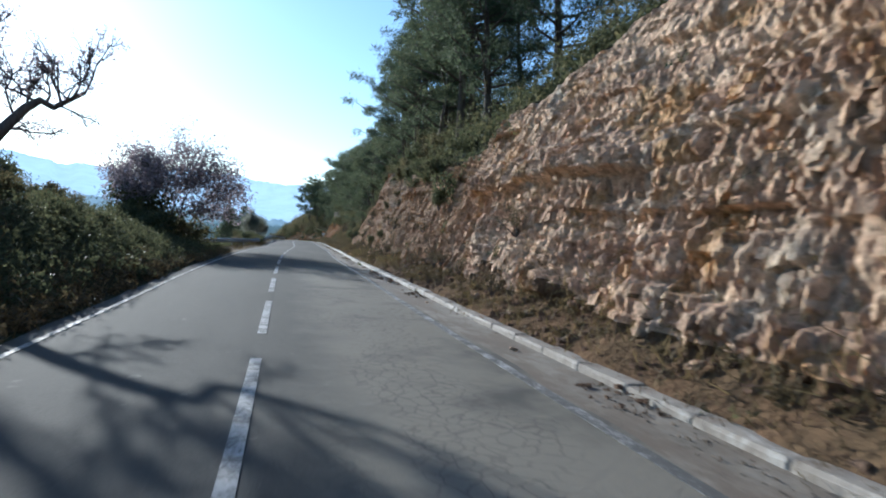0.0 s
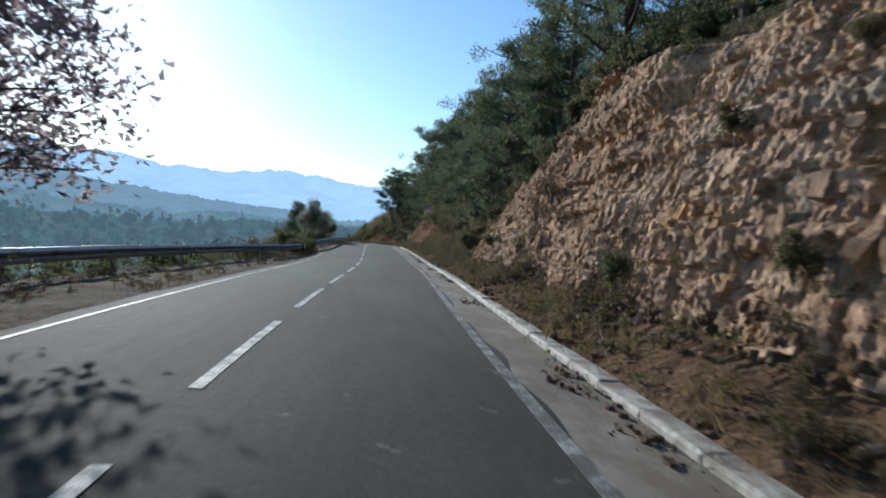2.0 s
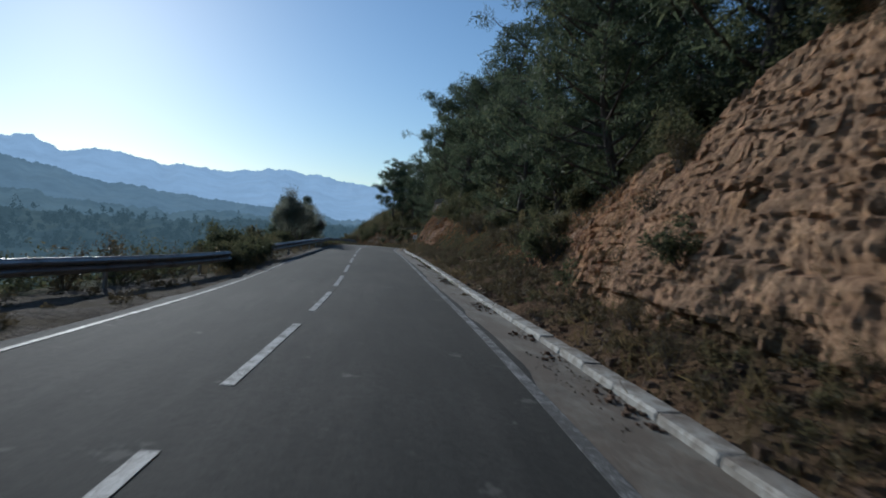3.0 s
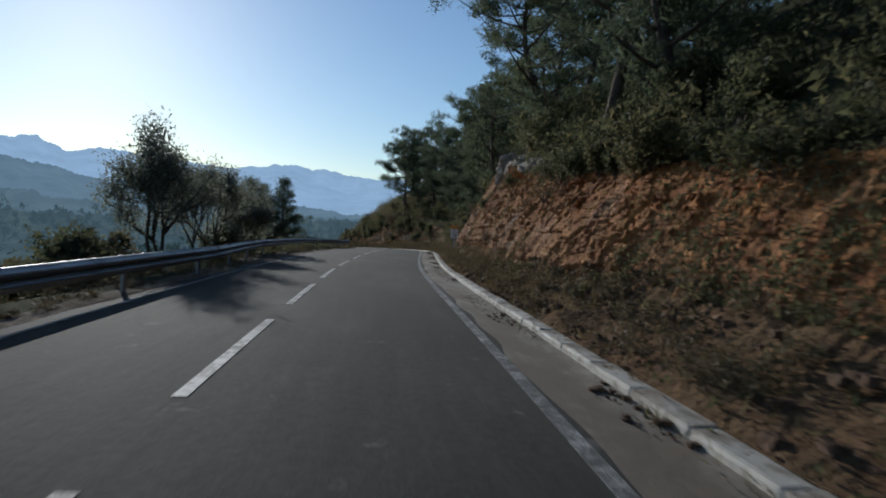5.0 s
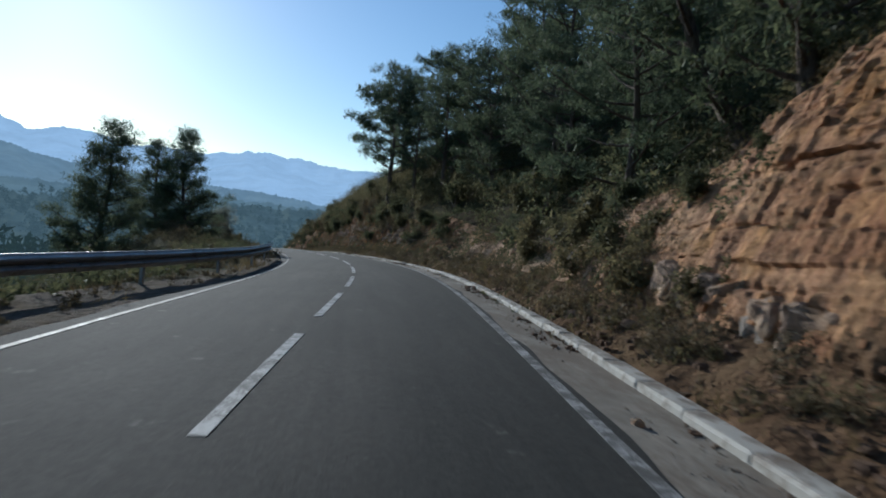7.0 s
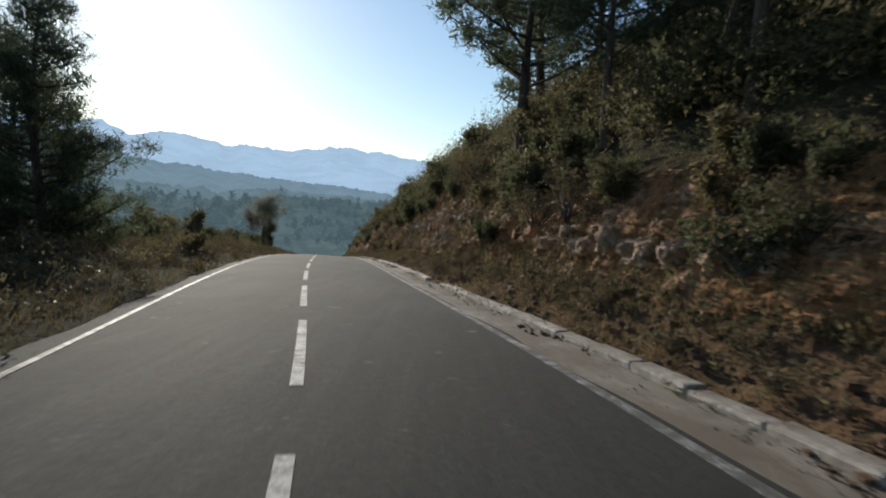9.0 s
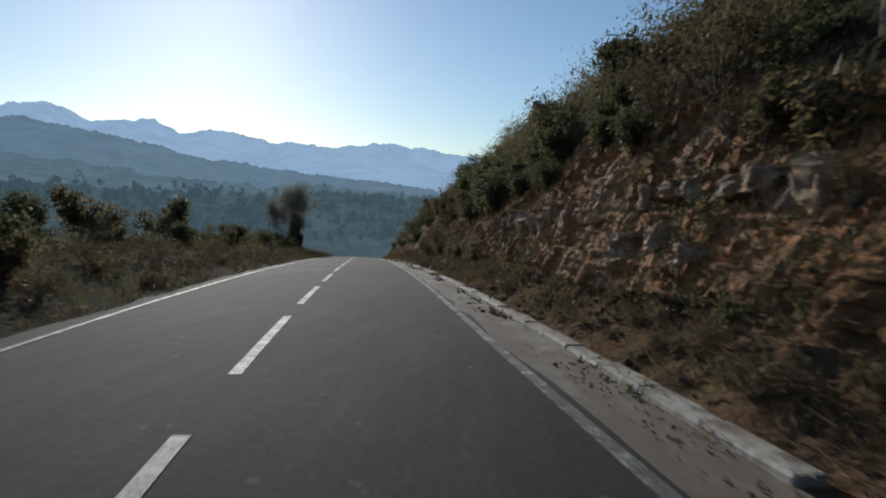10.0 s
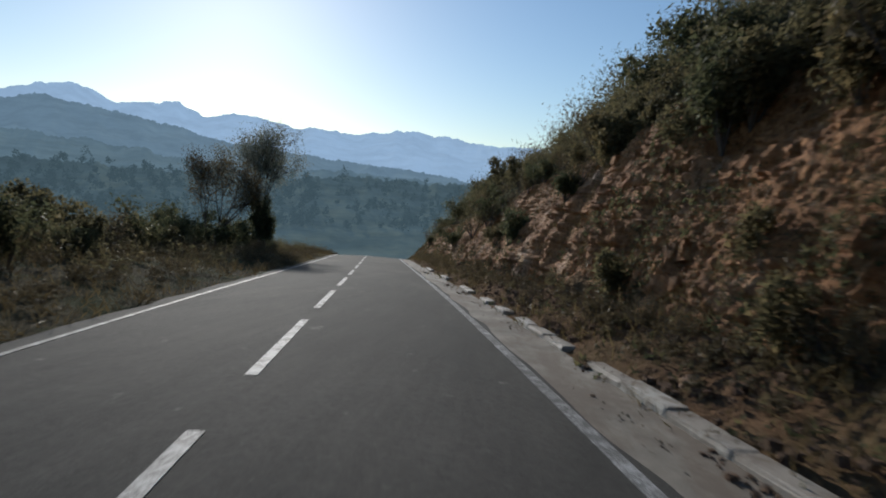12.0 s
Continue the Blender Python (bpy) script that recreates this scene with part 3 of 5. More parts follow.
# upright fingers of rock within the beds, at three sizes
shift = vnoise(np.stack([lay * 7.7, ZERO, ZERO], -1), 33)
wob = 0.12 * fbm(pw * [1.8, 1.8, 1], 3, 45)
f1, f2, cid, ct = cells(np.stack([S1 / 0.13 + shift * 3 + wob, zz / 0.44 + wob], -1), 41, (1.5, 0.5))
e1, e2, eid, et = cells(np.stack([S1 / 0.17 + shift * 3 + wob, zz / 0.17 + wob], -1), 55, (1.4, 0.9))
g1, g2, gid, gt = cells(np.stack([S1 / 0.38 + wob + bend * 0.4, zz / 0.52 + wob], -1), 51, (1.2, 0.6))
h1, h2, hid, ht = cells(np.stack([S1 / 0.09 + wob, zz / np.interp(S1, [56, 68], [0.13, 0.30])], -1), 61, (1.4, 0.8))
crumble = np.clip(0.75 + 1.3 * fbm(pw * [0.3, 0.5, 1], 3, 47), 0.25, 1.2)
rubbly = np.clip((zz - 2.3 + 1.5 * fbm(pw * [0.4, 0.6, 0.5], 3, 57)) / 0.5 + np.interp(S1, [28, 36, 58, 66, 82, 90, 112, 120, 150, 165], [0, -2.5, -2.5, 1.5, 1.5, -2.5, -2.5, 1.5, 1.5, -2.5]), 0, 1)
bold = np.interp(S1, [26, 36], [1.6, 1])
fingers = (1 - rubbly) * ((cid - 0.5) * 0.065 + ct * 0.05 - 0.05 * np.exp(-((f2 - f1) / 0.10) ** 2)) * bold + rubbly * ((eid - 0.5) * 0.055 + et * 0.055 - 0.045 * np.exp(-((e2 - e1) / 0.11) ** 2)) * bold
lumps = (gid - 0.5) * 0.10 + gt * 0.09 - 0.06 * np.exp(-((g2 - g1) / 0.08) ** 2)
firm = np.interp(S1, [38, 48, 66, 84, 150, 170], [1, 0.8, 0.3, 0.28, 0.35, 0.5])
thin = 0.045 * vnoise(np.stack([S1 * 1.3, np.floor(zz / 0.10) * 3.3, ZERO], -1), 36) * np.interp(S1, [40, 60], [0.3, 1])
D = ledge * np.interp(S1, [56, 66], [1, 0.6]) + thin + fingers * crumble * np.interp(S1, [50, 66, 150, 165], [1, 0.82, 0.75, 0.85]) + lumps * firm + ((hid - 0.5) * 0.04 + ht * 0.03) * np.interp(S1, [56, 68], [1, 1.4])
D += np.interp(S1, [56, 68, 125, 140], [0.24, 0.15, 0.15, 0.22]) * fbm(pw * [0.5, 0.22, 1], 4, 71) + 0.015 * fbm(pw * [7, 7, 1], 3, 81)
# upright runnels in the red soil
run_ = np.interp(pw[:, 0], [58, 66, 150, 165], [0, 1, 1, 0.8])
D += run_ * np.interp(S1, [125, 160], [0.12, 0.15]) * fbm(pw * [2.4, 0.22, 1], 4, 73)
D *= np.interp(pw[:, 0], [-14, 37, 43, 56, 60, 72, 85, 110, 125, 140, 160, 250], [1, 1, 0.95, 0.95, 0.95, 0.8, 0.78, 0.78, 0.8, 0.95, 1, 1])
# one thick overhanging bed at the start, and the hollow under the grey blocks
def bed(s0, s1, zl, zh, out, soft_=0.12):
    w = np.clip((pw[:, 0] - s0) / 2.0, 0, 1) * np.clip((s1 - pw[:, 0]) / 2.0, 0, 1)
    mid_ = zl + 0.09 * fbm(pw * [0.8, 0, 0], 3, 77)
    return out * w * np.clip((pw[:, 1] - mid_) / soft_, 0, 1) * np.clip((mid_ + zh - zl - pw[:, 1]) / 0.5, 0, 1)
D += bed(12.5, 24.0, 2.62, 3.5, 0.34) + bed(12.5, 24.0, 2.15, 2.62, -0.16) + bed(30, 41, 3.3, 3.9, 0.16) + bed(43, 53, 4.0, 6.5, 0.35, 0.4)
D += bed(100.5, 107.6, 3.1, 4.1, -0.75, 0.35)
D = D * face.ravel()
soft = (1 - face.ravel()) * fbm(pw * [0.9, 2.0, 1.3], 4, 91) * 0.14
first = np.zeros_like(S2)
first[:, :2] = 1
D = np.where(first.ravel() > 0, 0, D)
soft = np.where(first.ravel() > 0, 0, soft)
P2 = rp(S2.ravel(), O2.ravel() - D, Z2.ravel() + soft + D * 0.1)
ragged = fbm(pw * [0.9, 1.6, 1], 4, 95).reshape(S2.shape)
up_ = np.concatenate([a * 0 * hc - 1, f * np.ones_like(hc), u * np.ones_like(hc) + 1], 1)
mi = (up_ > np.interp(S2, [60, 75, 95, 118], [0.03, 0.16, 0.04, 0.03]) + 0.14 * ragged)[:-1, :-1].astype(int)
mi[:, NA + NF - 1:] = 2
mi = mi.ravel()
i = np.arange(S2.size).reshape(S2.shape)
fc = np.stack([i[:-1, :-1], i[:-1, 1:], i[1:, 1:], i[1:, :-1]], -1).reshape(-1, 4)
tagged(new("rock_cut", mesh_np("rock_cut", P2, fc, [SOIL, ROCK, LITTER], False, mi)), "tan and reddish fractured rock cutting beside the road", "rock face", kind="structure")


def face_stones(seed, n, srange, label, size=1.0):
    """Angular pieces of broken rock standing out of the cut, too many to count."""
    rng = np.random.default_rng(seed)
    ii = rng.integers(0, len(cs) - 1, n * 3)
    jj = rng.integers(NA, NA + NF - 1, n * 3)
    patch = fbm(np.stack([cs[ii] * 0.5, Z2[ii, jj] * 0.9, jj * 0.0], -1), 3, seed)
    ok = (cs[ii] > srange[0]) & (cs[ii] < srange[1]) & (patch > 0.12)
    ii, jj = ii[ok][:n], jj[ok][:n]
    G = P2.reshape(*S2.shape, 3)
    c = G[ii, jj]
    m = len(c)
    t = np.interp(cs[ii], ST, RTH)
    along = np.stack([-np.sin(t), np.cos(t), 0 * t], -1)
    back = np.stack([np.cos(t), np.sin(t), 0.0 * t], -1)
    up = np.stack([0.32 * np.cos(t), 0.32 * np.sin(t), 0.95 + 0 * t], -1)
    big = rng.random(m) ** 4
    w, h, d = 0.022 + 0.10 * big * rng.uniform(0.6, 1.2, m), 0.034 + 0.12 * big * rng.uniform(0.6, 1.3, m), 0.022 + 0.07 * big
    w, h, d = w * size, h * size, d * size
    corner = np.array([[x, y, z] for x in (-1, 1) for y in (-1, 1) for z in (-1, 1)], float)
    k = corner[None] * (1 + rng.uniform(-0.38, 0.25, (m, 8, 3)))
    ang = rng.normal(size=m) * 0.16
    k0 = k[..., 0] * w[:, None] * np.cos(ang)[:, None] - k[..., 1] * h[:, None] * np.sin(ang)[:, None]
    k1 = k[..., 0] * w[:, None] * np.sin(ang)[:, None] + k[..., 1] * h[:, None] * np.cos(ang)[:, None]
    skew = rng.normal(size=m) * 0.35
    k2 = k[..., 2] * d[:, None] + k0 * skew[:, None]
    v = c[:, None] + along[:, None] * k0[..., None] + up[:, None] * k1[..., None] + back[:, None] * (k2 + 0.01)[..., None]
    fq = np.array([[0, 1, 3, 2], [4, 6, 7, 5], [0, 4, 5, 1], [2, 3, 7, 6], [0, 2, 6, 4], [1, 5, 7, 3]])
    fcs = (fq[None] + np.arange(m)[:, None, None] * 8).reshape(-1, 4)
    return tagged(new("broken_rock", mesh_np("broken_rock", v.reshape(-1, 3), fcs, [ROCK], False)), label, "rock", kind="stuff")


face_stones(401, 9000, (6, 66), "angular broken stones standing out of the tan rock cut", 0.8)
face_stones(402, 9000, (62, 119), "angular broken stones standing out of the red cut", 0.55)
face_stones(403, 5000, (119, 200), "angular broken stones in the brown bank")


# a quick way to find the ground under a plant
def land(s, o):
    p = rp(s, o, 0)
    return Vector((p[0], p[1], float(ground_z(np.array([p[0]]), np.array([p[1]]))[0])))


# ------------------------------------------------------------------ plants
def blades(centres, size, n, rng, width=0.16, up=0.25, flat=False):
    """Tufts of thin leaves round the centres: triangles, each an island."""
    m = len(centres) * n
    c = np.repeat(centres, n, 0)
    d = rng.normal(size=(m, 3))
    d[:, 2] += up
    d /= np.linalg.norm(d, axis=1, keepdims=True)
    ln = size * rng.uniform(0.6, 1.25, (m, 1))
    w = np.cross(d, rng.normal(size=(m, 3)))
    w /= np.linalg.norm(w, axis=1, keepdims=True)
    base = c + rng.normal(size=(m, 3)) * size * 0.35
    v = np.stack([base - w * ln * width, base + d * ln, base + w * ln * width], 1)
    return v.reshape(-1, 3), np.arange(m * 3).reshape(-1, 3)


def pine(seed, height, lean=0.0, bare=0.35, spread=1.0, tufts=2400, open_=1.3, limbs=1.35, cone=False):
    """An Aleppo pine: a leaning trunk, limbs and needle clumps with gaps."""
    rng = np.random.default_rng(seed)
    top = tagged(new("pine_tree"), "dark green Aleppo pine on the slope above the road", "tree")
    n = 9
    t = np.linspace(0, 1, n)
    bend = rng.normal(size=2) * 0.06 * height
    tr = np.stack([lean * height * t + bend[0] * np.sin(t * 3), bend[1] * np.sin(t * 2.6), t * height], -1)
    r0 = height * 0.019 + 0.03
    woods = [tube(tr, r0 * (1 - 0.88 * t), 8)]
    cen, wt = [], []
    k = int((11 + height * 1.5) * limbs)
    for j in range(k):
        q = bare + (1 - bare) * (j + rng.random()) / k
        at = np.array([np.interp(q, t, tr[:, c]) for c in range(3)])
        az = j * 2.4 + rng.normal() * 0.5
        span = height * 0.27 * spread * (0.35 + 0.9 * math.sin(math.pi * min(1, (q - bare) / (1 - bare) * 0.82 + 0.16))) * rng.uniform(0.55, 1.25)
        if cone:
            span = height * 0.30 * spread * (1 - q) ** 0.75 * rng.uniform(0.7, 1.2) + 0.02 * height
        e = np.linspace(0, 1, 5)
        lift = rng.uniform(0.0, 0.35)
        limb = at + np.stack([np.cos(az) * span * e, np.sin(az) * span * e, span * (lift * e + 0.25 * e * e)], -1)
        woods.append(tube(limb, r0 * 0.34 * (1 - q * 0.6) * (1 - 0.8 * e) + 0.008, 5))
        for b in range(4):
            g = 0.45 + 0.55 * (b + rng.random()) / 4
            c = np.array([np.interp(g, e, limb[:, c2]) for c2 in range(3)]) + rng.normal(size=3) * span * [0.12, 0.12, 0.05] + [0, 0, 0.012 * height]
            cen.append(c)
            wt.append(span)
    for b in range(5):
        cen.append(tr[-1] + rng.normal(size=3) * [0.045 * height, 0.045 * height, 0.03 * height] - [0, 0, 0.03 * height])
        wt.append(height * 0.14)
    cen, wt = np.array(cen), np.array(wt)
    pick = rng.choice(len(cen), tufts, p=wt / wt.sum())
    rad = (0.045 * height * open_) * rng.uniform(0.55, 1.2, len(cen))
    off = rng.normal(size=(tufts, 3))
    off = off / np.linalg.norm(off, axis=1, keepdims=True) * rng.random((tufts, 1)) ** 0.4
    pts = cen[pick] + off * rad[pick][:, None] * [1.2, 1.2, 0.62]
    core = cen[rng.choice(len(cen), 1300, p=wt / wt.sum())] + np.clip(rng.normal(size=(1300, 3)), -1.4, 1.4) * 0.019 * height * open_ * np.array([1.1, 1.1, 0.5])
    v, f = join([blades(pts, 0.21 * (height / 9) ** 0.5, 6, rng, 0.06, 0.7), blades(core, 0.27 * (height / 9) ** 0.5, 3, rng, 0.13, 0.2)])
    wv, wf = join(woods)
    part("trunk", mesh_np("trunk", wv, wf, [PINEBARK], True), top)
    part("crown", mesh_np("crown", v, f, [NEEDLE]), top)
    return top


def shrub(seed, mat, label, name="shrub", h=1.0, leaves=800, leaf=0.085, wood=GREYBARK, blob=7, aspect=1.0):
    """A bush: stems and leaves in several clumps of uneven outline."""
    rng = np.random.default_rng(seed)
    top = tagged(new(name), label, "shrub")
    woods, cen = [], []
    for j in range(blob):
        az, ro = rng.uniform(0, 6.28), rng.uniform(0.1, 0.5) * aspect
        e = np.linspace(0, 1, 4)
        hh = h * rng.uniform(0.5, 0.95)
        stem = np.stack([math.cos(az) * ro * h * e, math.sin(az) * ro * h * e, hh * e - 0.08], -1)
        woods.append(tube(stem, 0.022 * h * (1 - 0.75 * e), 4))
        cen += [stem[-1], stem[2] * [1.1, 1.1, 1]]
    cen = np.array(cen)
    pick = rng.integers(0, len(cen), leaves)
    off = rng.normal(size=(leaves, 3))
    off = off / np.linalg.norm(off, axis=1, keepdims=True) * rng.random((leaves, 1)) ** 0.5
    pts = cen[pick] + off * h * 0.27 * rng.uniform(0.7, 1.3, (len(cen), 1))[pick] * [aspect, aspect, 0.9]
    pts[:, 2] = np.maximum(pts[:, 2], 0.02)
    inner = cen[rng.integers(0, len(cen), leaves // 5)] + np.clip(rng.normal(size=(leaves // 5, 3)), -1.4, 1.4) * 0.08 * h
    inner[:, 2] = np.maximum(inner[:, 2], 0.05 * h)
    v, f = join([blades(pts, leaf * 0.72 * h ** 0.4, 3, rng, 0.22, 0.5), blades(inner, leaf * 1.25, 3, rng, 0.3, 0.2)])
    wv, wf = join(woods)
    part("stem", mesh_np("stem", wv, wf, [wood], True), top)
    part("foliage", mesh_np("foliage", v, f, [mat]), top)
    return top


def branching(seed, height, label, mat, leaves=3500, leaf=0.09, name="broadleaf_tree", fork=3, wide=0.5, low=0.15, rise_=0.12, first=0.27, spread_=0.04, stems=3, splay=0.28, thick=0.016):
    """A many-stemmed broadleaf tree with fine twigs."""
    rng = np.random.default_rng(seed)
    top = tagged(new(name), label, "tree")
    woods, tips = [], []

    def grow(at, d, ln, r, depth):
        e = np.linspace(0, 1, 4)
        mid = d + rng.normal(size=3) * 0.22
        pts = at + np.outer(e, d * ln) + np.outer(np.sin(e * math.pi), mid * ln * 0.08)
        woods.append(tube(pts, r * (1 - 0.45 * e), 6 if depth < 2 else 4))
        if depth >= 1:
            tips.extend([pts[1], pts[2], pts[3]])
        if depth < 4:
            for _ in range(fork if depth < 3 else 3):
                nd = d + rng.normal(size=3) * wide
                nd[2] = abs(nd[2]) * 0.8 + rise_
                grow(pts[-1], nd / np.linalg.norm(nd), ln * rng.uniform(0.62, 0.85), r * 0.58, depth + 1)

    for j in range(stems):
        d = np.array([rng.normal() * splay, rng.normal() * splay, 1.0])
        grow(np.array([rng.normal() * 0.15, rng.normal() * 0.15, -0.15]), d / np.linalg.norm(d), height * first, thick * height, 0)
    tips = np.array(tips)
    tips[:, 2] *= height / max(tips[:, 2].max(), 0.1)
    pts = tips[rng.integers(0, len(tips), leaves)] + np.clip(rng.normal(size=(leaves, 3)), -1.5, 1.5) * spread_ * height
    pts = pts[pts[:, 2] > low * height]
    v, f = blades(pts, leaf, 2, rng, 0.33, 0.1)
    wv, wf = join(woods)
    sc = height / max(wv[:, 2].max(), 0.1)
    wv[:, 2] *= sc
    part("trunk", mesh_np("trunk", wv, wf, [GREYBARK], True), top)
    part("crown", mesh_np("crown", v, f, [mat]), top)
    return top


class Stock:
    """Kinds of one plant: the first use of each kind stands as built, the rest are copies."""

    def __init__(self, makers):
        self.makers, self.made, self.rng = makers, {}, random.Random(len(makers) * 17 + 3)

    def place(self, at, scale=1.0, k=None, group="", label="", tilt=0.06):
        k = self.rng.randrange(len(self.makers)) if k is None else k
        r = self.rng
        m = Matrix.Translation(at) @ Matrix.Rotation(r.uniform(0, 6.28), 4, "Z") @ Matrix.Rotation(r.gauss(0, tilt), 4, "X")
        sc = scale * r.uniform(0.9, 1.1)
        if k not in self.made:
            self.made[k] = ob = self.makers[k]()
        else:
            ob = copy_thing(self.made[k], m)
        ob.matrix_basis = m @ Matrix.Diagonal((sc, sc, sc, 1))
        if group or label:
            tagged(ob, label=label, group=group)
        return ob


PINES = Stock([lambda: pine(11, 9.0, 0.05, 0.12), lambda: pine(12, 9.0, -0.07, 0.2, 1.1), lambda: pine(13, 9.0, 0.02, 0.06, 0.9), lambda: pine(14, 9.0, 0.08, 0.36, 1.25, 2400, 1.2),
               lambda: pine(15, 9.0, -0.02, 0.03, 1.0, 2600), lambda: pine(16, 9.0, 0.0, 0.0, 1.0, 8000, 1.5, 2.6, True), lambda: pine(17, 9.0, 0.03, 0.0, 1.0, 8000, 1.5, 2.6, True), lambda: pine(25, 9.0, -0.04, 0.30, 1.0, 2600, 1.15, 1.2),
               lambda: pine(28, 9.0, -0.03, 0.46, 1.0, 2300, 1.25, 0.85)])
BACKPINES = Stock([lambda: pine(18, 9.0, 0.03, 0.05, 1.0, 800, 1.7), lambda: pine(19, 9.0, -0.03, 0.12, 1.1, 760, 1.7)])
GREEN = "dark green evergreen shrub on the slope"
DRY = "dry brown shrub on the rocky bank"
SHRUBS = Stock([lambda: shrub(21, SHRUBLEAF, GREEN), lambda: shrub(22, SHRUBLEAF, GREEN, aspect=1.3), lambda: shrub(23, SCRUBLEAF, GREEN, leaves=800, blob=5), lambda: shrub(24, SHRUBLEAF, GREEN, leaves=950, blob=9, aspect=0.8)])
DRIES = Stock([lambda: shrub(31, DRYLEAF, DRY, "dry_shrub", leaves=420, leaf=0.06, blob=11), lambda: shrub(32, DRYLEAF, DRY, "dry_shrub", leaves=600, leaf=0.05, blob=9, aspect=1.3),
               lambda: shrub(33, DRYLEAF, DRY, "dry_shrub", leaves=380, leaf=0.07, blob=10)])

rp_ = random.Random(77)
# pines on the slope above the cut: station, distance behind the edge, height, kind
for s_, up_, h_, k_ in ((14, 3.5, 8, 1), (20, 4, 8.5, 0), (26, 3.5, 9, 1), (29.5, 1.8, 9.5, 1), (33.5, 1.6, 11, 7), (36.5, 2.9, 11, 3), (38.5, 1.2, 9.5, 0), (41, 2.4, 11, 7), (43.5, 1.0, 9, 1), (46.5, 1.6, 10.5, 7), (50, 2.5, 10, 0), (53, 1.2, 9, 2), (57, 2.4, 10, 1), (60, 1.0, 8.5, 0),
                        (63, 2.6, 10, 2), (66, 0.8, 8, 4), (69, 2.0, 9.5, 0), (72.5, 1.0, 8, 4), (75, 2.8, 10, 8), (78, 0.6, 7.5, 4), (81, 2.2, 9, 2), (84.5, 1.4, 8.5, 0), (88, 2.6, 8.5, 1), (92, 1.6, 8, 2), (96.2, 0.5, 11.8, 8),
                        (99.5, 3.2, 8.5, 0), (103, 1.8, 8, 2), (107.5, 3.0, 9, 3), (112, 2.0, 8.5, 0), (116, 2.6, 9, 1), (120, 1.0, 7.5, 4), (123.5, 2.2, 9, 2), (127, 0.8, 7.5, 4), (130, 2.6, 9, 1), (134, 1.4, 8, 2), (137, 3, 9, 0),
                        (141, 1.8, 7.5, 4), (144, 4.5, 12.5, 8), (146.5, 3.2, 9, 1), (149, 1.8, 8.5, 7), (152.5, 3.4, 9, 3), (154.5, 1.6, 8, 7), (158, 4.2, 9, 2), (160.5, 0.9, 10.8, 7), (165, 3.0, 9.8, 7), (169, 4.6, 8.5, 1), (173, 5.5, 8, 0)):
    PINES.place(land(s_, float(toe(s_) + run_in(s_)) + up_) - Vector((0, 0, 0.25)), h_ / 9, k_, group="pines above the road cut")
for j in range(60):
    s_ = rp_.uniform(8, 170)
    o_ = float(toe(s_) + run_in(s_)) + rp_.uniform(4.5, 26)
    BACKPINES.place(land(s_, o_) - Vector((0, 0, 0.25)), rp_.uniform(0.8, 1.2), group="pines above the road cut")
# shrubs along the top of the cut and over the gentler stretches
for j in range(110):
    s_ = rp_.uniform(12, 165) if j < 75 else rp_.uniform(150, 250)
    up = rp_.uniform(0.1, 2.2) if j < 75 else rp_.uniform(-0.3, 3.5)
    o_ = float(toe(s_) + run_in(s_)) + up
    SHRUBS.place(land(s_, o_) - Vector((0, 0, 0.1)), rp_.uniform(0.9, 2.2), group="shrubs on the slope")
for j in range(60):
    s_ = rp_.choice([rp_.uniform(64, 84), rp_.uniform(119, 160), rp_.uniform(172, 235)])
    q = rp_.uniform(0.15, 1.0)
    o_ = float(toe(s_) + run_in(s_) * q) - 0.2
    z_ = float(0.6 + (crest(s_) - 0.6) * q)
    (SHRUBS if rp_.random() < 0.45 else DRIES).place(Vector(rp(s_, o_, z_ - 0.1)), rp_.uniform(0.5, 1.2), group="shrubs on the rock cut")
for j in range(56):
    s_ = rp_.uniform(146, 212)
    q = 1.05 - 0.5 * rp_.random() ** 1.5
    o_ = float(toe(s_) + run_in(s_) * q) - 0.05
    (SHRUBS if rp_.random() < 0.7 else DRIES).place(Vector(rp(s_, o_, float(0.6 + (crest(s_) - 0.6) * q) - 0.15)), rp_.uniform(0.8, 1.5), group="shrubs on the rock cut")
for j in range(38):
    s_ = rp_.uniform(26, 74) if j < 30 else rp_.uniform(84, 97)
    q = rp_.uniform(0.84, 1.04)
    o_ = float(toe(s_) + run_in(s_) * q ** 1.15)
    SHRUBS.place(Vector(rp(s_, o_, float(0.4 + (crest(s_) - 0.4) * q) - 0.15)), rp_.uniform(0.7, 1.5), group="shrubs on the slope")
for j in range(34):
    s_ = rp_.choice([rp_.uniform(14, 62), rp_.uniform(34, 62), rp_.uniform(92, 121)])
    q = rp_.uniform(0.05, 0.9)
    o_ = float(toe(s_) + run_in(s_) * q ** 1.15) - 0.1
    (SHRUBS if rp_.random() < 0.4 else DRIES).place(Vector(rp(s_, o_, float(0.4 + (crest(s_) - 0.4) * q) - 0.12)), rp_.uniform(0.35, 0.8), group="shrubs on the rock cut")
for j in range(16):
    s_ = rp_.uniform(183, 200)
    q = rp_.uniform(0.72, 1.12)
    o_ = float(toe(s_) + run_in(s_) * q) + 0.05
    SHRUBS.place(Vector(rp(s_, o_, float(0.5 + (crest(s_) - 0.5) * q) - 0.2)), rp_.uniform(1.0, 1.5), 2, group="shrubs on the rock cut", label="olive evergreen shrub hanging over the bank")
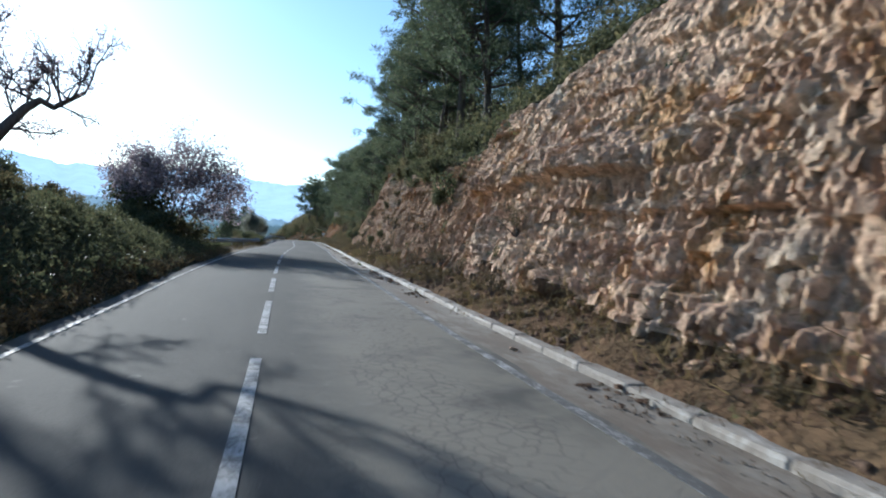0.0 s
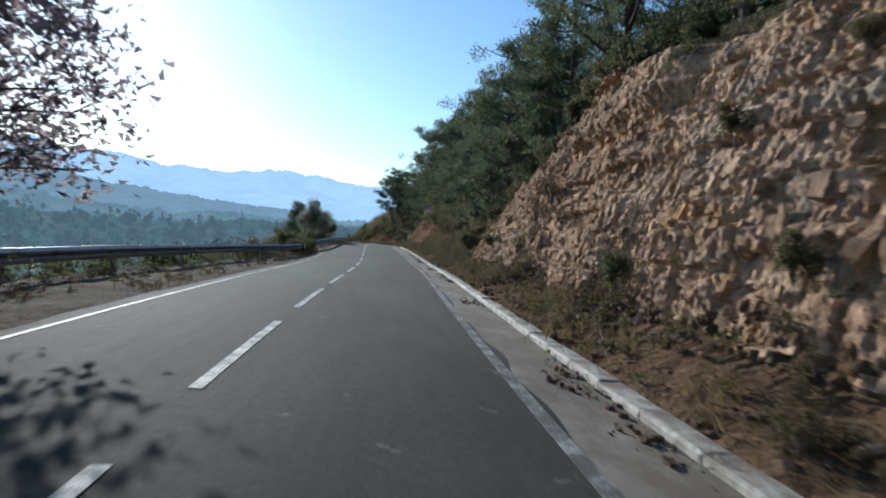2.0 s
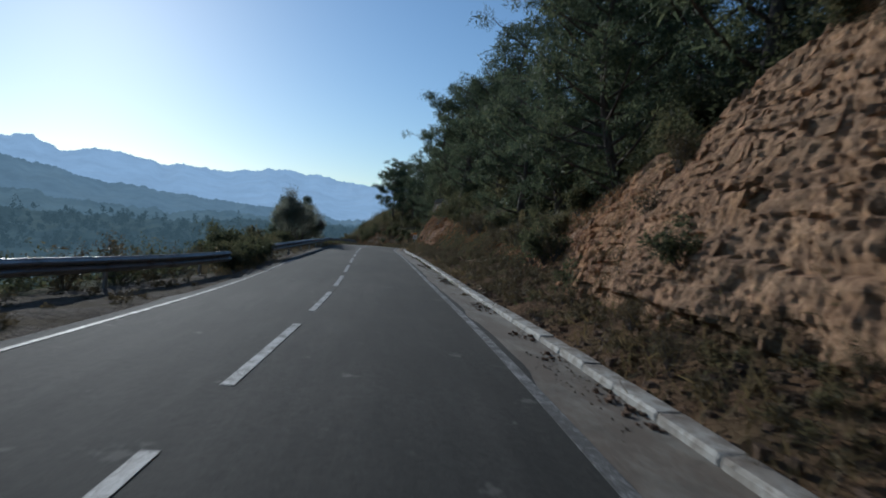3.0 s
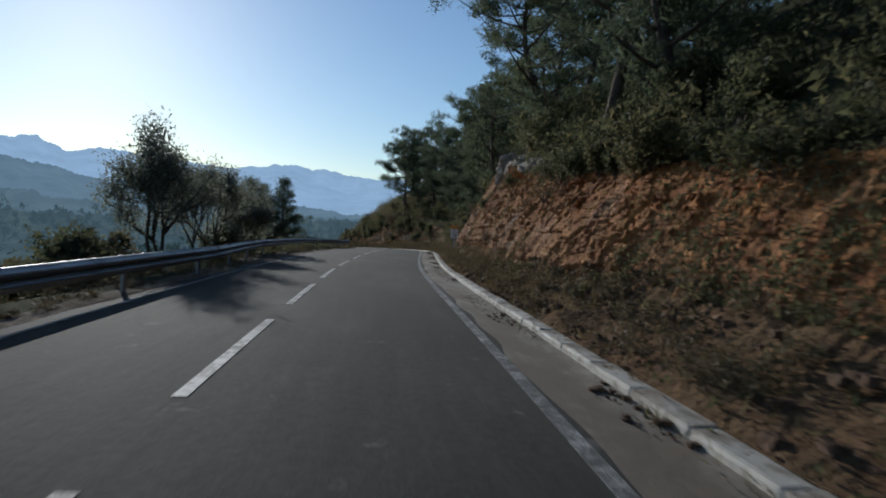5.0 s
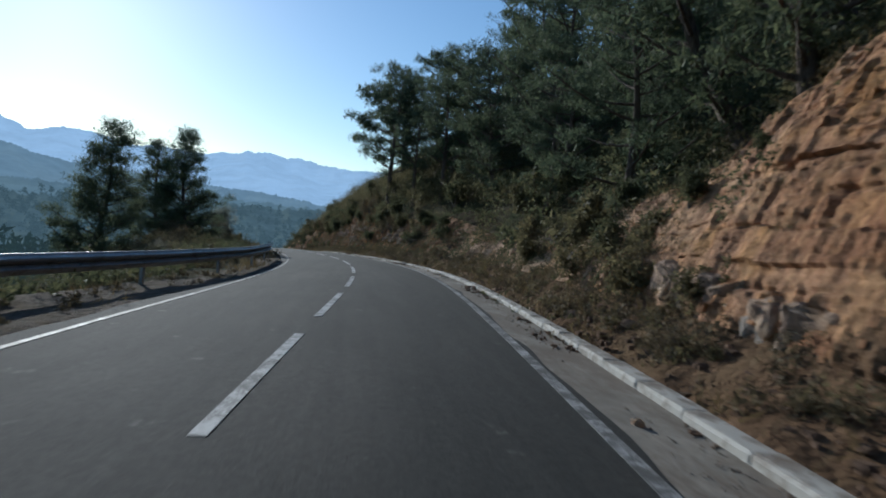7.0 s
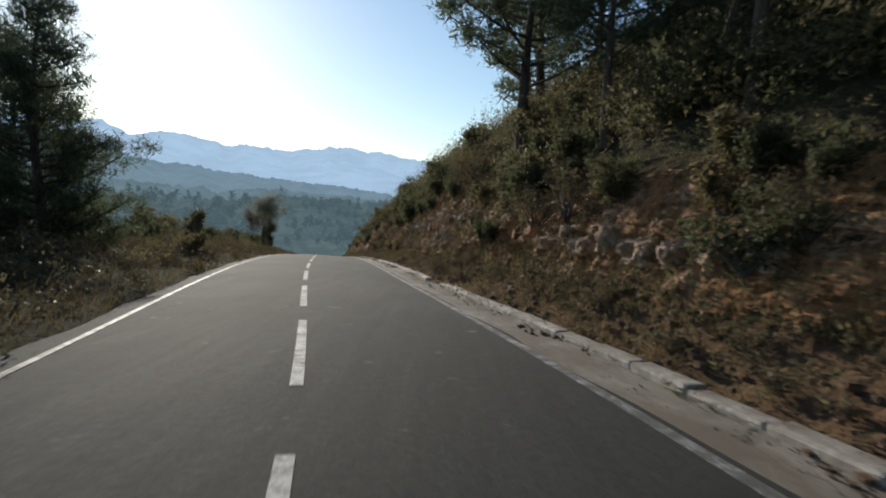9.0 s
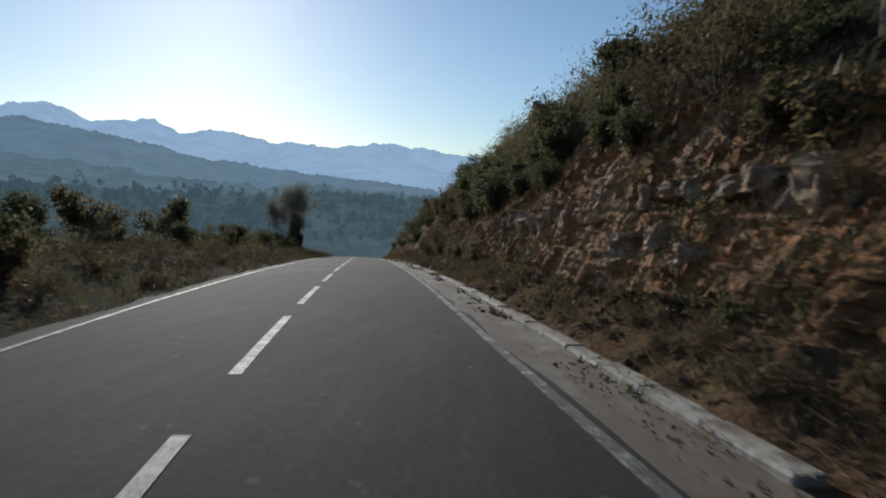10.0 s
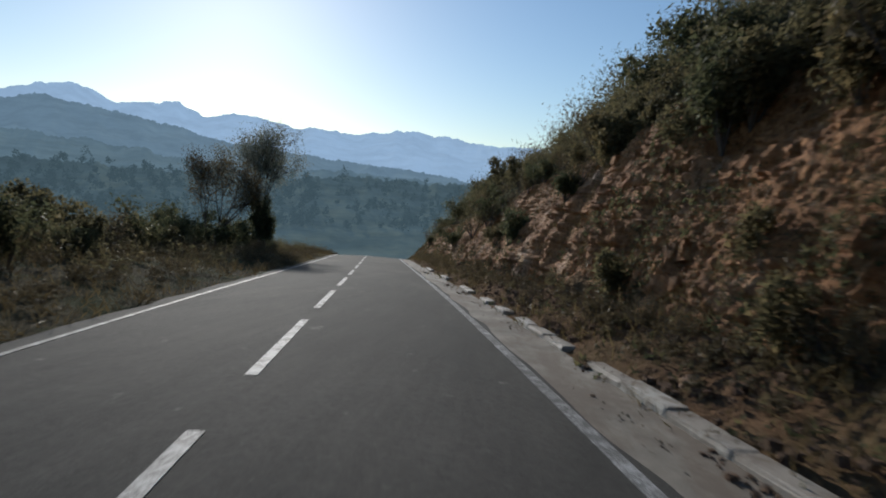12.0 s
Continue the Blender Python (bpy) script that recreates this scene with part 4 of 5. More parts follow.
for j in range(14):
    s_ = 171.5 + 0.95 * j
    q = (0.95, 0.62, 1.08, 0.78, 0.5)[j % 5]
    o_ = float(toe(s_) + run_in(s_) * q) + 0.05
    SHRUBS.place(Vector(rp(s_, o_, float(0.5 + (crest(s_) - 0.5) * q) - 0.25)), (1.8, 1.3, 2.0, 1.5)[j % 4], (0, 3, 2)[j % 3], group="shrubs on the rock cut", label="dark evergreen shrub hanging over the bank")
for s_, o_, h_ in ((117.6, 5.1, 0.9), (120.0, 5.0, 1.1), (121.5, 5.6, 1.6), (123.0, 5.2, 1.3), (125.5, 5.8, 1.9), (127.5, 5.2, 1.2), (130.0, 5.9, 1.7), (184.5, 4.9, 1.1), (186.5, 5.2, 1.3), (188.5, 4.7, 0.9), (190.0, 5.4, 1.2), (193.0, 4.9, 0.9), (178.0, 4.9, 1.0), (174.5, 4.8, 0.8)):
    SHRUBS.place(Vector(rp(s_, o_, 0.5 * max(0.0, (o_ - 3.74) / (float(toe(s_)) - 3.74)) ** 1.3 - 0.1)), h_, 2, group="plants at the foot of the bank", label="olive green bush at the foot of the roadside bank")
for j in range(120):
    s_ = rp_.uniform(16, 215)
    o_ = rp_.uniform(WR + GUT + KERB + 0.35, float(toe(s_)) + 0.2)
    q = (o_ - 3.74) / (float(toe(s_)) - 3.74)
    DRIES.place(Vector(rp(s_, o_, 0.6 * max(q, 0) ** 1.3 - 0.05)), rp_.uniform(0.25, 0.6), group="dry plants at the foot of the cut")

# ------------------------------------------------------------------ left of the road
# bushy bank at the start
for j in range(40):
    s_, d_ = rp_.uniform(6, 37), rp_.uniform(3.6, 9.5)
    SHRUBS.place(land(s_, -d_) - Vector((0, 0, 0.1)), rp_.uniform(1.0, 2.3) * min(1, 0.25 + (d_ - 3.2) * 0.19), group="bushes on the roadside bank")
autumn = branching(5, 6.9, "bushy purplish autumn tree beside the road", RUSSET, 11000, 0.125, wide=0.5, low=0.05, rise_=0.02, first=0.2, spread_=0.042, stems=8, splay=0.5, thick=0.008)
autumn.matrix_basis = Matrix.Translation(land(41, -6.1)) @ Matrix.Diagonal((1.2, 1.2, 1.0, 1))
for s_, o_, h_ in ((39, -5.2, 2.0), (41, -5.4, 2.6), (43, -6.6, 2.6), (40, -7.2, 3.0), (38, -6.8, 2.6), (44.5, -7.5, 2.4), (36.5, -5.6, 1.9), (37, -8.2, 2.6)):
    SHRUBS.place(land(s_, o_) - Vector((0, 0, 0.15)), h_, group="bushes on the roadside bank", label="tall dark bush under the autumn tree")


def crooked_tree(seed, limb, label):
    """A leaning tree with one bent limb, fine upright twigs and few leaves left."""
    rng = np.random.default_rng(seed)
    top = tagged(new("bare_tree"), label, "tree")
    limb = np.array(limb)
    n = len(limb)
    woods, tips = [tube(limb, 0.16 * (1 - 0.72 * np.linspace(0, 1, n)), 8)], []

    def twig(at, d, ln, r, depth):
        e = np.linspace(0, 1, 4)
        p = at + np.outer(e, d * ln) + np.outer(np.sin(e * math.pi), rng.normal(size=3) * ln * 0.09)
        woods.append(tube(p, r * (1 - 0.6 * e) + 0.003, 4))
        tips.extend([p[1], p[2], p[3]])
        if depth < 3:
            for q in range(3):
                nd = d + rng.normal(size=3) * 0.5 + [0, 0, 0.15]
                twig(p[1 + q], nd / np.linalg.norm(nd), ln * rng.uniform(0.5, 0.75), r * 0.6, depth + 1)

    for q in np.linspace(0.35, 1.0, 9):
        at = np.array([np.interp(q, np.linspace(0, 1, n), limb[:, c]) for c in range(3)])
        d = rng.normal(size=3) * 0.35 + [0, 0, 1]
        twig(at, d / np.linalg.norm(d), rng.uniform(0.6, 1.1), 0.035, 0)
    tips = np.array(tips)
    v, f = blades(tips[rng.integers(0, len(tips), 1100)] + rng.normal(size=(1100, 3)) * 0.09, 0.075, 2, rng, 0.3, 0.1)
    wv, wf = join(woods)
    part("trunk", mesh_np("trunk", wv, wf, [GREYBARK], True), top)
    part("crown", mesh_np("crown", v, f, [RUSSET]), top)
    return top


crooked_tree(6, [(-7.6, 21.0, 0.9), (-7.1, 21.2, 1.7), (-6.6, 21.45, 2.5), (-6.1, 21.6, 3.3), (-5.8, 21.75, 3.75), (-5.55, 21.85, 3.97), (-5.3, 21.95, 3.85), (-5.1, 22.0, 4.0), (-4.7, 22.1, 4.3)], "leaning bare tree with a crooked limb on the roadside bank")
crooked_tree(26, [(-8.6, 22.4, 0.9), (-8.3, 22.4, 2.0), (-7.9, 22.5, 3.1), (-7.4, 22.4, 3.8), (-7.0, 22.3, 4.5), (-6.6, 22.2, 5.1)], "leafless tree standing in the bushes of the roadside bank")
for s_, o_, h_, sd in ((100.3, -6.0, 5.6, 7), (105.3, -6.2, 4.6, 8), (109.2, -6.2, 4.3, 17)):
    tr_ = branching(sd, h_, "thin-leaved roadside tree behind the guard rail", OLIVE, 10500, 0.085, wide=0.6, low=0.05, rise_=0.06, first=0.19)
    tr_.matrix_basis = Matrix.Translation(land(s_, o_))
for x_, y_, top_, k_ in ((-10.2, 157.8, 6.2, 5), (-13.2, 160.5, 5.2, 6), (-14.6, 151.5, 6.4, 6)):
    g_ = float(ground_z(np.array([x_]), np.array([y_]))[0]) - 0.2
    PINES.place(Vector((x_, y_, g_)), (top_ - g_) / 9, k_, group="pines below the bend", label="lone Aleppo pine on the valley side of the bend")
for s_, o_, h_ in ((73.1, -5.0, 1.6), (74.5, -5.2, 1.9), (76.2, -5.6, 1.6), (78.5, -5.6, 1.7), (81, -6.0, 1.8), (84, -6.0, 1.6), (89, -6.2, 2.0), (91.5, -6.6, 2.6), (94, -5.6, 1.8), (96, -6.6, 2.4), (99, -7.0, 2.6), (108, -6.5, 2.2), (112, -7.2, 2.5), (117, -6.6, 1.8)):
    SHRUBS.place(land(s_, o_) - Vector((0, 0, 0.15)), h_, group="bushes below the guard rail", label="tall dark green bush behind the guard rail")
for j in range(13):
    s_ = 67.9 + 0.49 * j
    SHRUBS.place(land(s_, -3.5 - 0.35 * (j % 2)) - Vector((0, 0, 0.12)), (0.85, 1.0, 0.78, 0.92)[j % 4], (0, 3, 1)[j % 3], group="low bushes at the end of the guard rail", label="low dense bush overgrowing the guard rail's end")
for j in range(80):
    s_ = rp_.uniform(140, 250)
    d_ = rp_.uniform(3.6, 13)
    (SHRUBS if rp_.random() < 0.35 else DRIES).place(land(s_, -d_) - Vector((0, 0, 0.08)), rp_.uniform(0.5, 1.5) * min(1, 0.3 + (d_ - 3.3) * 0.35), group="bushes on the valley side")
for j in range(26):
    s_ = rp_.uniform(60, 138)
    DRIES.place(land(s_, -rp_.uniform(4.6, 7)) - Vector((0, 0, 0.1)), rp_.uniform(0.6, 1.3), group="bushes below the guard rail")
for s_, o_, h_ in ((194.5, -7.4, 2.1), (196.5, -8.0, 1.7), (191.5, -8.2, 1.6), (187.0, -9.6, 3.0), (205, -7.0, 1.9), (209, -7.8, 2.0), (201, -8.4, 1.8), (178, -9.5, 2.4), (172, -8.8, 2.0), (204, -9.5, 2.2), (207, -6.6, 1.6), (211, -8.5, 2.3), (213.5, -6.8, 1.9), (216, -8.8, 2.4), (218.5, -6.9, 2.0), (221, -8.2, 2.2), (198.5, -6.8, 1.5), (189, -7.0, 1.5), (184, -8.0, 1.9), (181, -7.0, 1.4), (168, -7.6, 1.7), (164, -8.4, 1.8)):
    SHRUBS.place(land(s_, o_) - Vector((0, 0, 0.15)), h_, group="bushes on the valley side", label="tall dark bush on the valley side of the road")
twig = branching(9, 8.4, "thin autumn tree wrapped in ivy at the roadside", OLIVE, 12000, 0.10, wide=0.42, low=0.14, rise_=0.14, first=0.22, spread_=0.05, stems=3, splay=0.12, thick=0.011)
twig.matrix_basis = Matrix.Translation(land(224.0, -6.8)) @ Matrix.Diagonal((0.85, 0.85, 0.95, 1))
ivy = shrub(41, SHRUBLEAF, "dense dark ivy round the foot of a roadside tree", "ivy", 1.0, 5000, 0.05, blob=9, aspect=0.6)
ivy.matrix_basis = Matrix.Translation(land(223.8, -6.7)) @ Matrix.Diagonal((2.2, 2.2, 3.6, 1))
small = branching(10, 5.0, "small yellowish roadside tree", DRYLEAF, 7000, 0.085, wide=0.5, spread_=0.06)
small.matrix_basis = Matrix.Translation(land(214, -7.2)) @ Matrix.Diagonal((0.7, 0.7, 1, 1))

for s_, o_, h_ in ((197.5, 7.2, 2.6), (174.5, 7.4, 2.4), (191.5, 7.3, 2.2), (183.0, 7.4, 2.0)):
    airy = branching(int(s_), h_, "airy evergreen bush on the edge of the bank", SCRUBLEAF, 2600, 0.085, name="tall_bush", wide=0.55, low=0.1, rise_=0.15, first=0.22, spread_=0.06)
    airy.matrix_basis = Matrix.Translation(land(s_, o_) - Vector((0, 0, 0.1)))
spray = branching(52, 2.7, "pale leafless twigs on the edge of the bank", DRYLEAF, 60, 0.05, name="bare_bush", fork=2, wide=0.2, rise_=0.5, first=0.3, stems=9, splay=0.3, thick=0.006)
spray.matrix_basis = Matrix.Translation(land(208.0, 6.6) - Vector((0, 0, 0.1)))

# ------------------------------------------------------------------ guard rails
def rail_profile():
    return [(0.0, 0.155), (0.012, 0.15), (0.03, 0.12), (0.078, 0.085), (0.082, 0.06), (0.03, 0.02), (0.0, 0.0), (0.03, -0.02), (0.082, -0.06), (0.078, -0.085), (0.03, -0.12), (0.012, -0.15), (0.0, -0.155)]


def guard_rail(st, off, top_h):
    """A corrugated steel rail on posts, following the road."""
    rail = tagged(new("guard_rail"), "galvanised steel guard rail on posts beside the drop", "guard rail")
    s = np.arange(st[0], st[-1], 0.5)
    o = np.interp(s, st, off)
    z = np.interp(s, st, top_h)
    pr = rail_profile()
    front = np.stack([rp(s, o + a, z - 0.155 + b) for a, b in pr], 1)
    back = np.stack([rp(s, o + a - 0.006, z - 0.155 + b) for a, b in pr[::-1]], 1)
    part("beam", sheet("beam", np.concatenate([front, back, front[:, :1]], 1), [STEEL], False), rail)
    bm = bmesh.new()
    box_bm(bm, (0.06, 0.10, 1.5), (0, 0, -0.75), 0.006)
    me = bm_mesh("post", bm, [STEEL])
    bm = bmesh.new()
    box_bm(bm, (0.06, 0.14, 0.16), (0.061, 0, -0.12), 0.006)
    spacer = bm_mesh("spacer_block", bm, [STEEL])
    for q in np.arange(st[0] + 0.3, st[-1], 4.0):
        oo, zz = float(np.interp(q, st, off)), float(np.interp(q, st, top_h))
        ob = part("post", me, rail)
        ob.matrix_basis = Matrix.Translation(rp(q, oo - 0.10, zz - 0.05)) @ Matrix.Rotation(float(np.interp(q, ST, RTH)), 4, "Z")
        part("spacer_block", spacer, ob)
    return rail


guard_rail([41, 49, 55, 59, 61.5, 64, 67.3], [-5.35, -5.25, -4.9, -4.7, -4.2, -3.75, -3.25], [0.61] * 7)
guard_rail([73.6, 80, 93.5, 96, 105, 110, 118.5, 122.5, 128, 136], [-3.1, -2.85, -2.75, -2.85, -3.95, -4.15, -4.1, -3.5, -3.1, -3.1], [0.64] * 10)
guard_rail([140.6, 142.6], [-3.1, -2.95], [0.68, 0.68])

# ------------------------------------------------------------------ kilometre post
ORANGE, WHITE, BLACK, GREY = make_plain("sign_orange", (0.75, 0.34, 0.03), 0.45), make_plain("sign_white", (0.72, 0.72, 0.70), 0.45), make_plain("sign_black", (0.02, 0.02, 0.02), 0.5), make_plain("sign_back", (0.35, 0.42, 0.40), 0.5)
sign = tagged(new("kilometre_sign"), "orange and white kilometre sign on a steel post", "road sign")


def sign_box(name, size, at, mat, bev=0.004):
    bm = bmesh.new()
    box_bm(bm, size, at, bev)
    return part(name, bm_mesh(name, bm, [mat]), sign)


def sign_text(name, body, size, at, panel):
    cu = bpy.data.curves.new(name, "FONT")
    cu.body, cu.size, cu.align_x, cu.align_y, cu.extrude, cu.offset = body, size, "CENTER", "CENTER", 0.002, 0.006
    cu.materials.append(BLACK)
    ob = part(name, cu, panel)
    ob.matrix_basis = Matrix.Translation(at) @ Matrix.Rotation(math.pi / 2, 4, "X")


SWD, SHT = 0.44, 0.70
sign_box("post", (0.08, 0.04, 1.55), (0, 0.03, 0.65), STEEL)
sign_box("backing", (SWD, 0.035, SHT), (0, 0.0, 1.36), GREY, 0.012)
sign_box("border", (SWD - 0.01, 0.006, SHT - 0.01), (0, -0.019, 1.36), BLACK, 0.002)
number_panel = sign_box("road_number_panel", (SWD - 0.05, 0.006, 0.165), (0, -0.023, 1.60), ORANGE, 0.002)
unit_panel = sign_box("unit_panel", (SWD - 0.05, 0.006, 0.165), (0, -0.023, 1.41), WHITE, 0.002)
distance_panel = sign_box("distance_panel", (SWD - 0.05, 0.006, 0.27), (0, -0.023, 1.165), WHITE, 0.002)
sign_text("road_number", "T-713", 0.15, (0, -0.028, 1.60), number_panel)
sign_text("unit", "km", 0.11, (0, -0.028, 1.41), unit_panel)
sign_text("distance", "10", 0.27, (0, -0.028, 1.165), distance_panel)
sp = Vector(rp(111.9, 4.45, 0.1))
sign.matrix_basis = Matrix.Translation(sp) @ Matrix.Rotation(radians(-12), 4, "Z")

# ------------------------------------------------------------------ far ridges
def ridge(name, prof, rad, base_el, depth, mat, label, seed, rough, tree=0.0):
    """A far ridge from its skyline: azimuths and elevations seen from the road."""
    az = np.arange(-88, 60, 0.14)
    el = np.interp(az, [p[0] for p in prof], [p[1] for p in prof])
    el = el + rough * fbm(np.stack([az * 0.9, az * 0, az * 0], -1), 5, seed)
    tops = tree * np.abs(vnoise(np.stack([az * 6, az * 0, az * 0], -1), seed + 9))
    v = np.linspace(0, 1, 14)
    a = np.radians(az)[:, None]
    r = rad * (1 - depth * (1 - v[None])) * (1 + 0.035 * fbm(np.stack([np.repeat(az[:, None] * 0.35, 14, 1).ravel(), np.tile(v * 2.5, len(az)), np.zeros(len(az) * 14)], -1), 4, seed + 3).reshape(len(az), 14) * (0.2 + v[None]))
    e = np.radians(base_el + (el[:, None] - base_el) * v[None] ** 0.9 + tops[:, None] * (v[None] > 0.99))
    g = np.stack([r * np.sin(a), 90 + r * np.cos(a), r * np.tan(e)], -1)
    return tagged(new(name, sheet(name, g, [mat])), label, "mountain", kind="structure")


# haze colours glow from the slopes themselves, paler and bluer with distance
FAR = make_hazed("far_ridge", (0.02, 0.03, 0.03), (0.06, 0.06, 0.05), (0.36, 0.475, 0.60), 1.0, 0.004)
MID = make_hazed("mid_ridge", (0.02, 0.03, 0.02), (0.07, 0.075, 0.05), (0.155, 0.215, 0.26), 1.0, 0.012, 0.15)
LOW = make_hazed("low_ridge", (0.02, 0.03, 0.02), (0.07, 0.075, 0.05), (0.112, 0.158, 0.183), 1.0, 0.016, 0.4)
NEAR = make_hazed("valley_woods", (0.016, 0.024, 0.016), (0.08, 0.085, 0.05), (0.068, 0.096, 0.106), 1.0, 0.03, 0.5)
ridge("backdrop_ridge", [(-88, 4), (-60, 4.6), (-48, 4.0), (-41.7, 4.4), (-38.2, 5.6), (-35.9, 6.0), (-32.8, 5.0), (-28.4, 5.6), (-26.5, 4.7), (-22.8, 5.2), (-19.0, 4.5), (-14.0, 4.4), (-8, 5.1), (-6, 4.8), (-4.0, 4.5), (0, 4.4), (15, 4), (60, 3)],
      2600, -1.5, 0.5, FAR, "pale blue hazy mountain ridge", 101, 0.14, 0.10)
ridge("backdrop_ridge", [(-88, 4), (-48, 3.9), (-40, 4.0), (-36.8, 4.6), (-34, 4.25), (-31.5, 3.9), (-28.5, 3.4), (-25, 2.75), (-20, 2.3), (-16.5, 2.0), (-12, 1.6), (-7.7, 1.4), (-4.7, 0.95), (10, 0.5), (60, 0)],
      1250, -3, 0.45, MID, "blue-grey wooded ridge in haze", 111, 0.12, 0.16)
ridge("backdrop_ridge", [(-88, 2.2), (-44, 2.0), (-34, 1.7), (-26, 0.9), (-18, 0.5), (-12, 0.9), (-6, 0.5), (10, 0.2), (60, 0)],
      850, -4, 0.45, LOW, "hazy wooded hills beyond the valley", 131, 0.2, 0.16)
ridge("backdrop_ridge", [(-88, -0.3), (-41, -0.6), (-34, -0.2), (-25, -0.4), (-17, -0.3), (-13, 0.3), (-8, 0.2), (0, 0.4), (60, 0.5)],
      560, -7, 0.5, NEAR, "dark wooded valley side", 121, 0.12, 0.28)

# conifers standing on the valley side, with haze painted into their colour
def slope_trees(seed, n, rad, depth, base_el, top_el):
    rng = np.random.default_rng(seed)
    az, v = np.radians(rng.uniform(-44, 2, n)), rng.uniform(0.45, 1.0, n)
    r = rad * (1 - depth * (1 - v)) - 6
    e = np.radians(base_el + (top_el - base_el) * v ** 0.9)
    hs = rng.uniform(4, 10, n) * (0.6 + 0.6 * rng.random(n) ** 3)
    foot_ = np.stack([r * np.sin(az), 90 + r * np.cos(az), r * np.tan(e)], -1)
    t_ = rng.random((n, 30, 1))
    off = rng.normal(size=(n, 30, 3)) * [0.24, 0.24, 0.03] * (1.25 - t_)
    pts = foot_[:, None] + (off + t_ * [0, 0, 1]) * hs[:, None, None]
    v_, f_ = blades(pts.reshape(-1, 3), 1.6, 2, rng, 0.36, 0.3)
    return tagged(new("hillside_woods", mesh_np("hillside_woods", v_, f_, [HAZYTREES])), "conifers on the far valley side, blue-grey with painted haze", "woods", kind="stuff")


# the blue-grey here is emitted haze, not the trees' own green
HAZYTREES = make_hazed("hazy_conifers", (0.02, 0.03, 0.02), (0.06, 0.07, 0.045), (0.058, 0.084, 0.094), 1.0, 0.2)
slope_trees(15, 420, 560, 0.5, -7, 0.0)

# open woods on the valley floor, with haze painted into the needles
def far_woods(seed, n):
    rng = np.random.default_rng(seed)
    az, r = np.radians(rng.uniform(-60, 12, n)), rng.uniform(60, 330, n) ** 1.0
    x, y = r * np.sin(az) - 4, 120 + r * np.cos(az)
    s_, o_ = to_road(x, y)
    ok = (o_ < -24)
    x, y = x[ok], y[ok]
    z = ground_z(x, y)
    hs = rng.uniform(3.5, 7.5, len(x))
    cen = np.stack([x, y, z + hs * 0.55], -1)
    k = 26
    off = rng.normal(size=(len(x), k, 3))
    off = off / np.linalg.norm(off, axis=-1, keepdims=True) * rng.random((len(x), k, 1)) ** 0.4
    pts = (cen[:, None] + off * hs[:, None, None] * [0.32, 0.32, 0.5]).reshape(-1, 3)
    v, f = blades(pts, 1.0, 3, rng, 0.3, 0.4)
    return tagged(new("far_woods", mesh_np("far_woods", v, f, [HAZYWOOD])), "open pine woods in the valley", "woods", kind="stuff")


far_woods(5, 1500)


def near_woods(seed, n, lo, hi, mat, label):
    """Trees and scrub run together on the slopes away from the road."""
    rng = np.random.default_rng(seed)
    s_ = rng.uniform(-40, 255, n)
    o_ = np.sign(lo) * (abs(lo) + rng.random(n) ** 0.8 * (abs(hi) - abs(lo)))
    p = rp(s_, o_, 0)
    p[:, 2] = ground_z(p[:, 0], p[:, 1])
    hs = rng.uniform(1.2, 4.5, n)
    off = rng.normal(size=(n, 22, 3))
    off = off / np.linalg.norm(off, axis=-1, keepdims=True) * rng.random((n, 22, 1)) ** 0.4
    pts = p[:, None] + off * hs[:, None, None] * [0.5, 0.5, 0.45] + np.array([0, 0, 1]) * hs[:, None, None] * 0.42
    v, f = blades(pts.reshape(-1, 3), 0.6, 2, rng, 0.3, 0.4)
    return tagged(new("slope_woods", mesh_np("slope_woods", v, f, [mat])), label, "woods", kind="stuff")


near_woods(6, 1900, -24, -120, NEEDLE, "scrub and pine woods on the slope falling to the valley")
near_woods(7, 1300, 26, 90, NEEDLE, "pine woods on the hillside above the road")


# ------------------------------------------------------------------ undergrowth nobody could count
def apron_z(s_, o_):
    q = np.clip((o_ - o0) / (toe(s_) - o0), 0, 1.2)
    return np.interp(s_, ST, RZ) - CROWN * 3.8 + np.interp(s_, [-60, 60, 72, 100, 130, 160, 420], [0.36, 0.42, 0.8, 0.5, 0.6, 0.5, 0.5]) * q ** 1.5


def thicket(name, seed, n, srange, pick, size, mat, label, per=34, leaf=0.14, foot=False, lift=0.0):
    """Low bushes run together, as clumps of leaves on the ground."""
    rng = np.random.default_rng(seed)
    s_ = rng.uniform(*srange, n)
    o_ = pick(s_, rng)
    p = rp(s_, o_, 0)
    p[:, 2] = apron_z(s_, o_) if foot else ground_z(p[:, 0], p[:, 1])
    p[:, 2] += lift
    hs = rng.uniform(0.5, 1.25, n) * size
    off = rng.normal(size=(n, per, 3))
    off = off / np.linalg.norm(off, axis=-1, keepdims=True) * rng.random((n, per, 1)) ** 0.62
    pts = p[:, None] + off * hs[:, None, None] * [0.62, 0.62, 0.52] + np.array([0, 0, 1]) * hs[:, None, None] * 0.35
    deep = p[:, None] + np.clip(rng.normal(size=(n, per // 4, 3)), -1.3, 1.3) * hs[:, None, None] * [0.24, 0.24, 0.16] + np.array([0, 0, 1]) * hs[:, None, None] * 0.3
    v, f = join([blades(pts.reshape(-1, 3), leaf * 0.8, 3, rng, 0.2, 0.5), blades(deep.reshape(-1, 3), leaf * 1.35, 3, rng, 0.3, 0.2)])
    return tagged(new(name, mesh_np(name, v, f, [mat])), label, "undergrowth", kind="stuff")


def top_of(s_):
    return toe(s_) + run_in(s_)


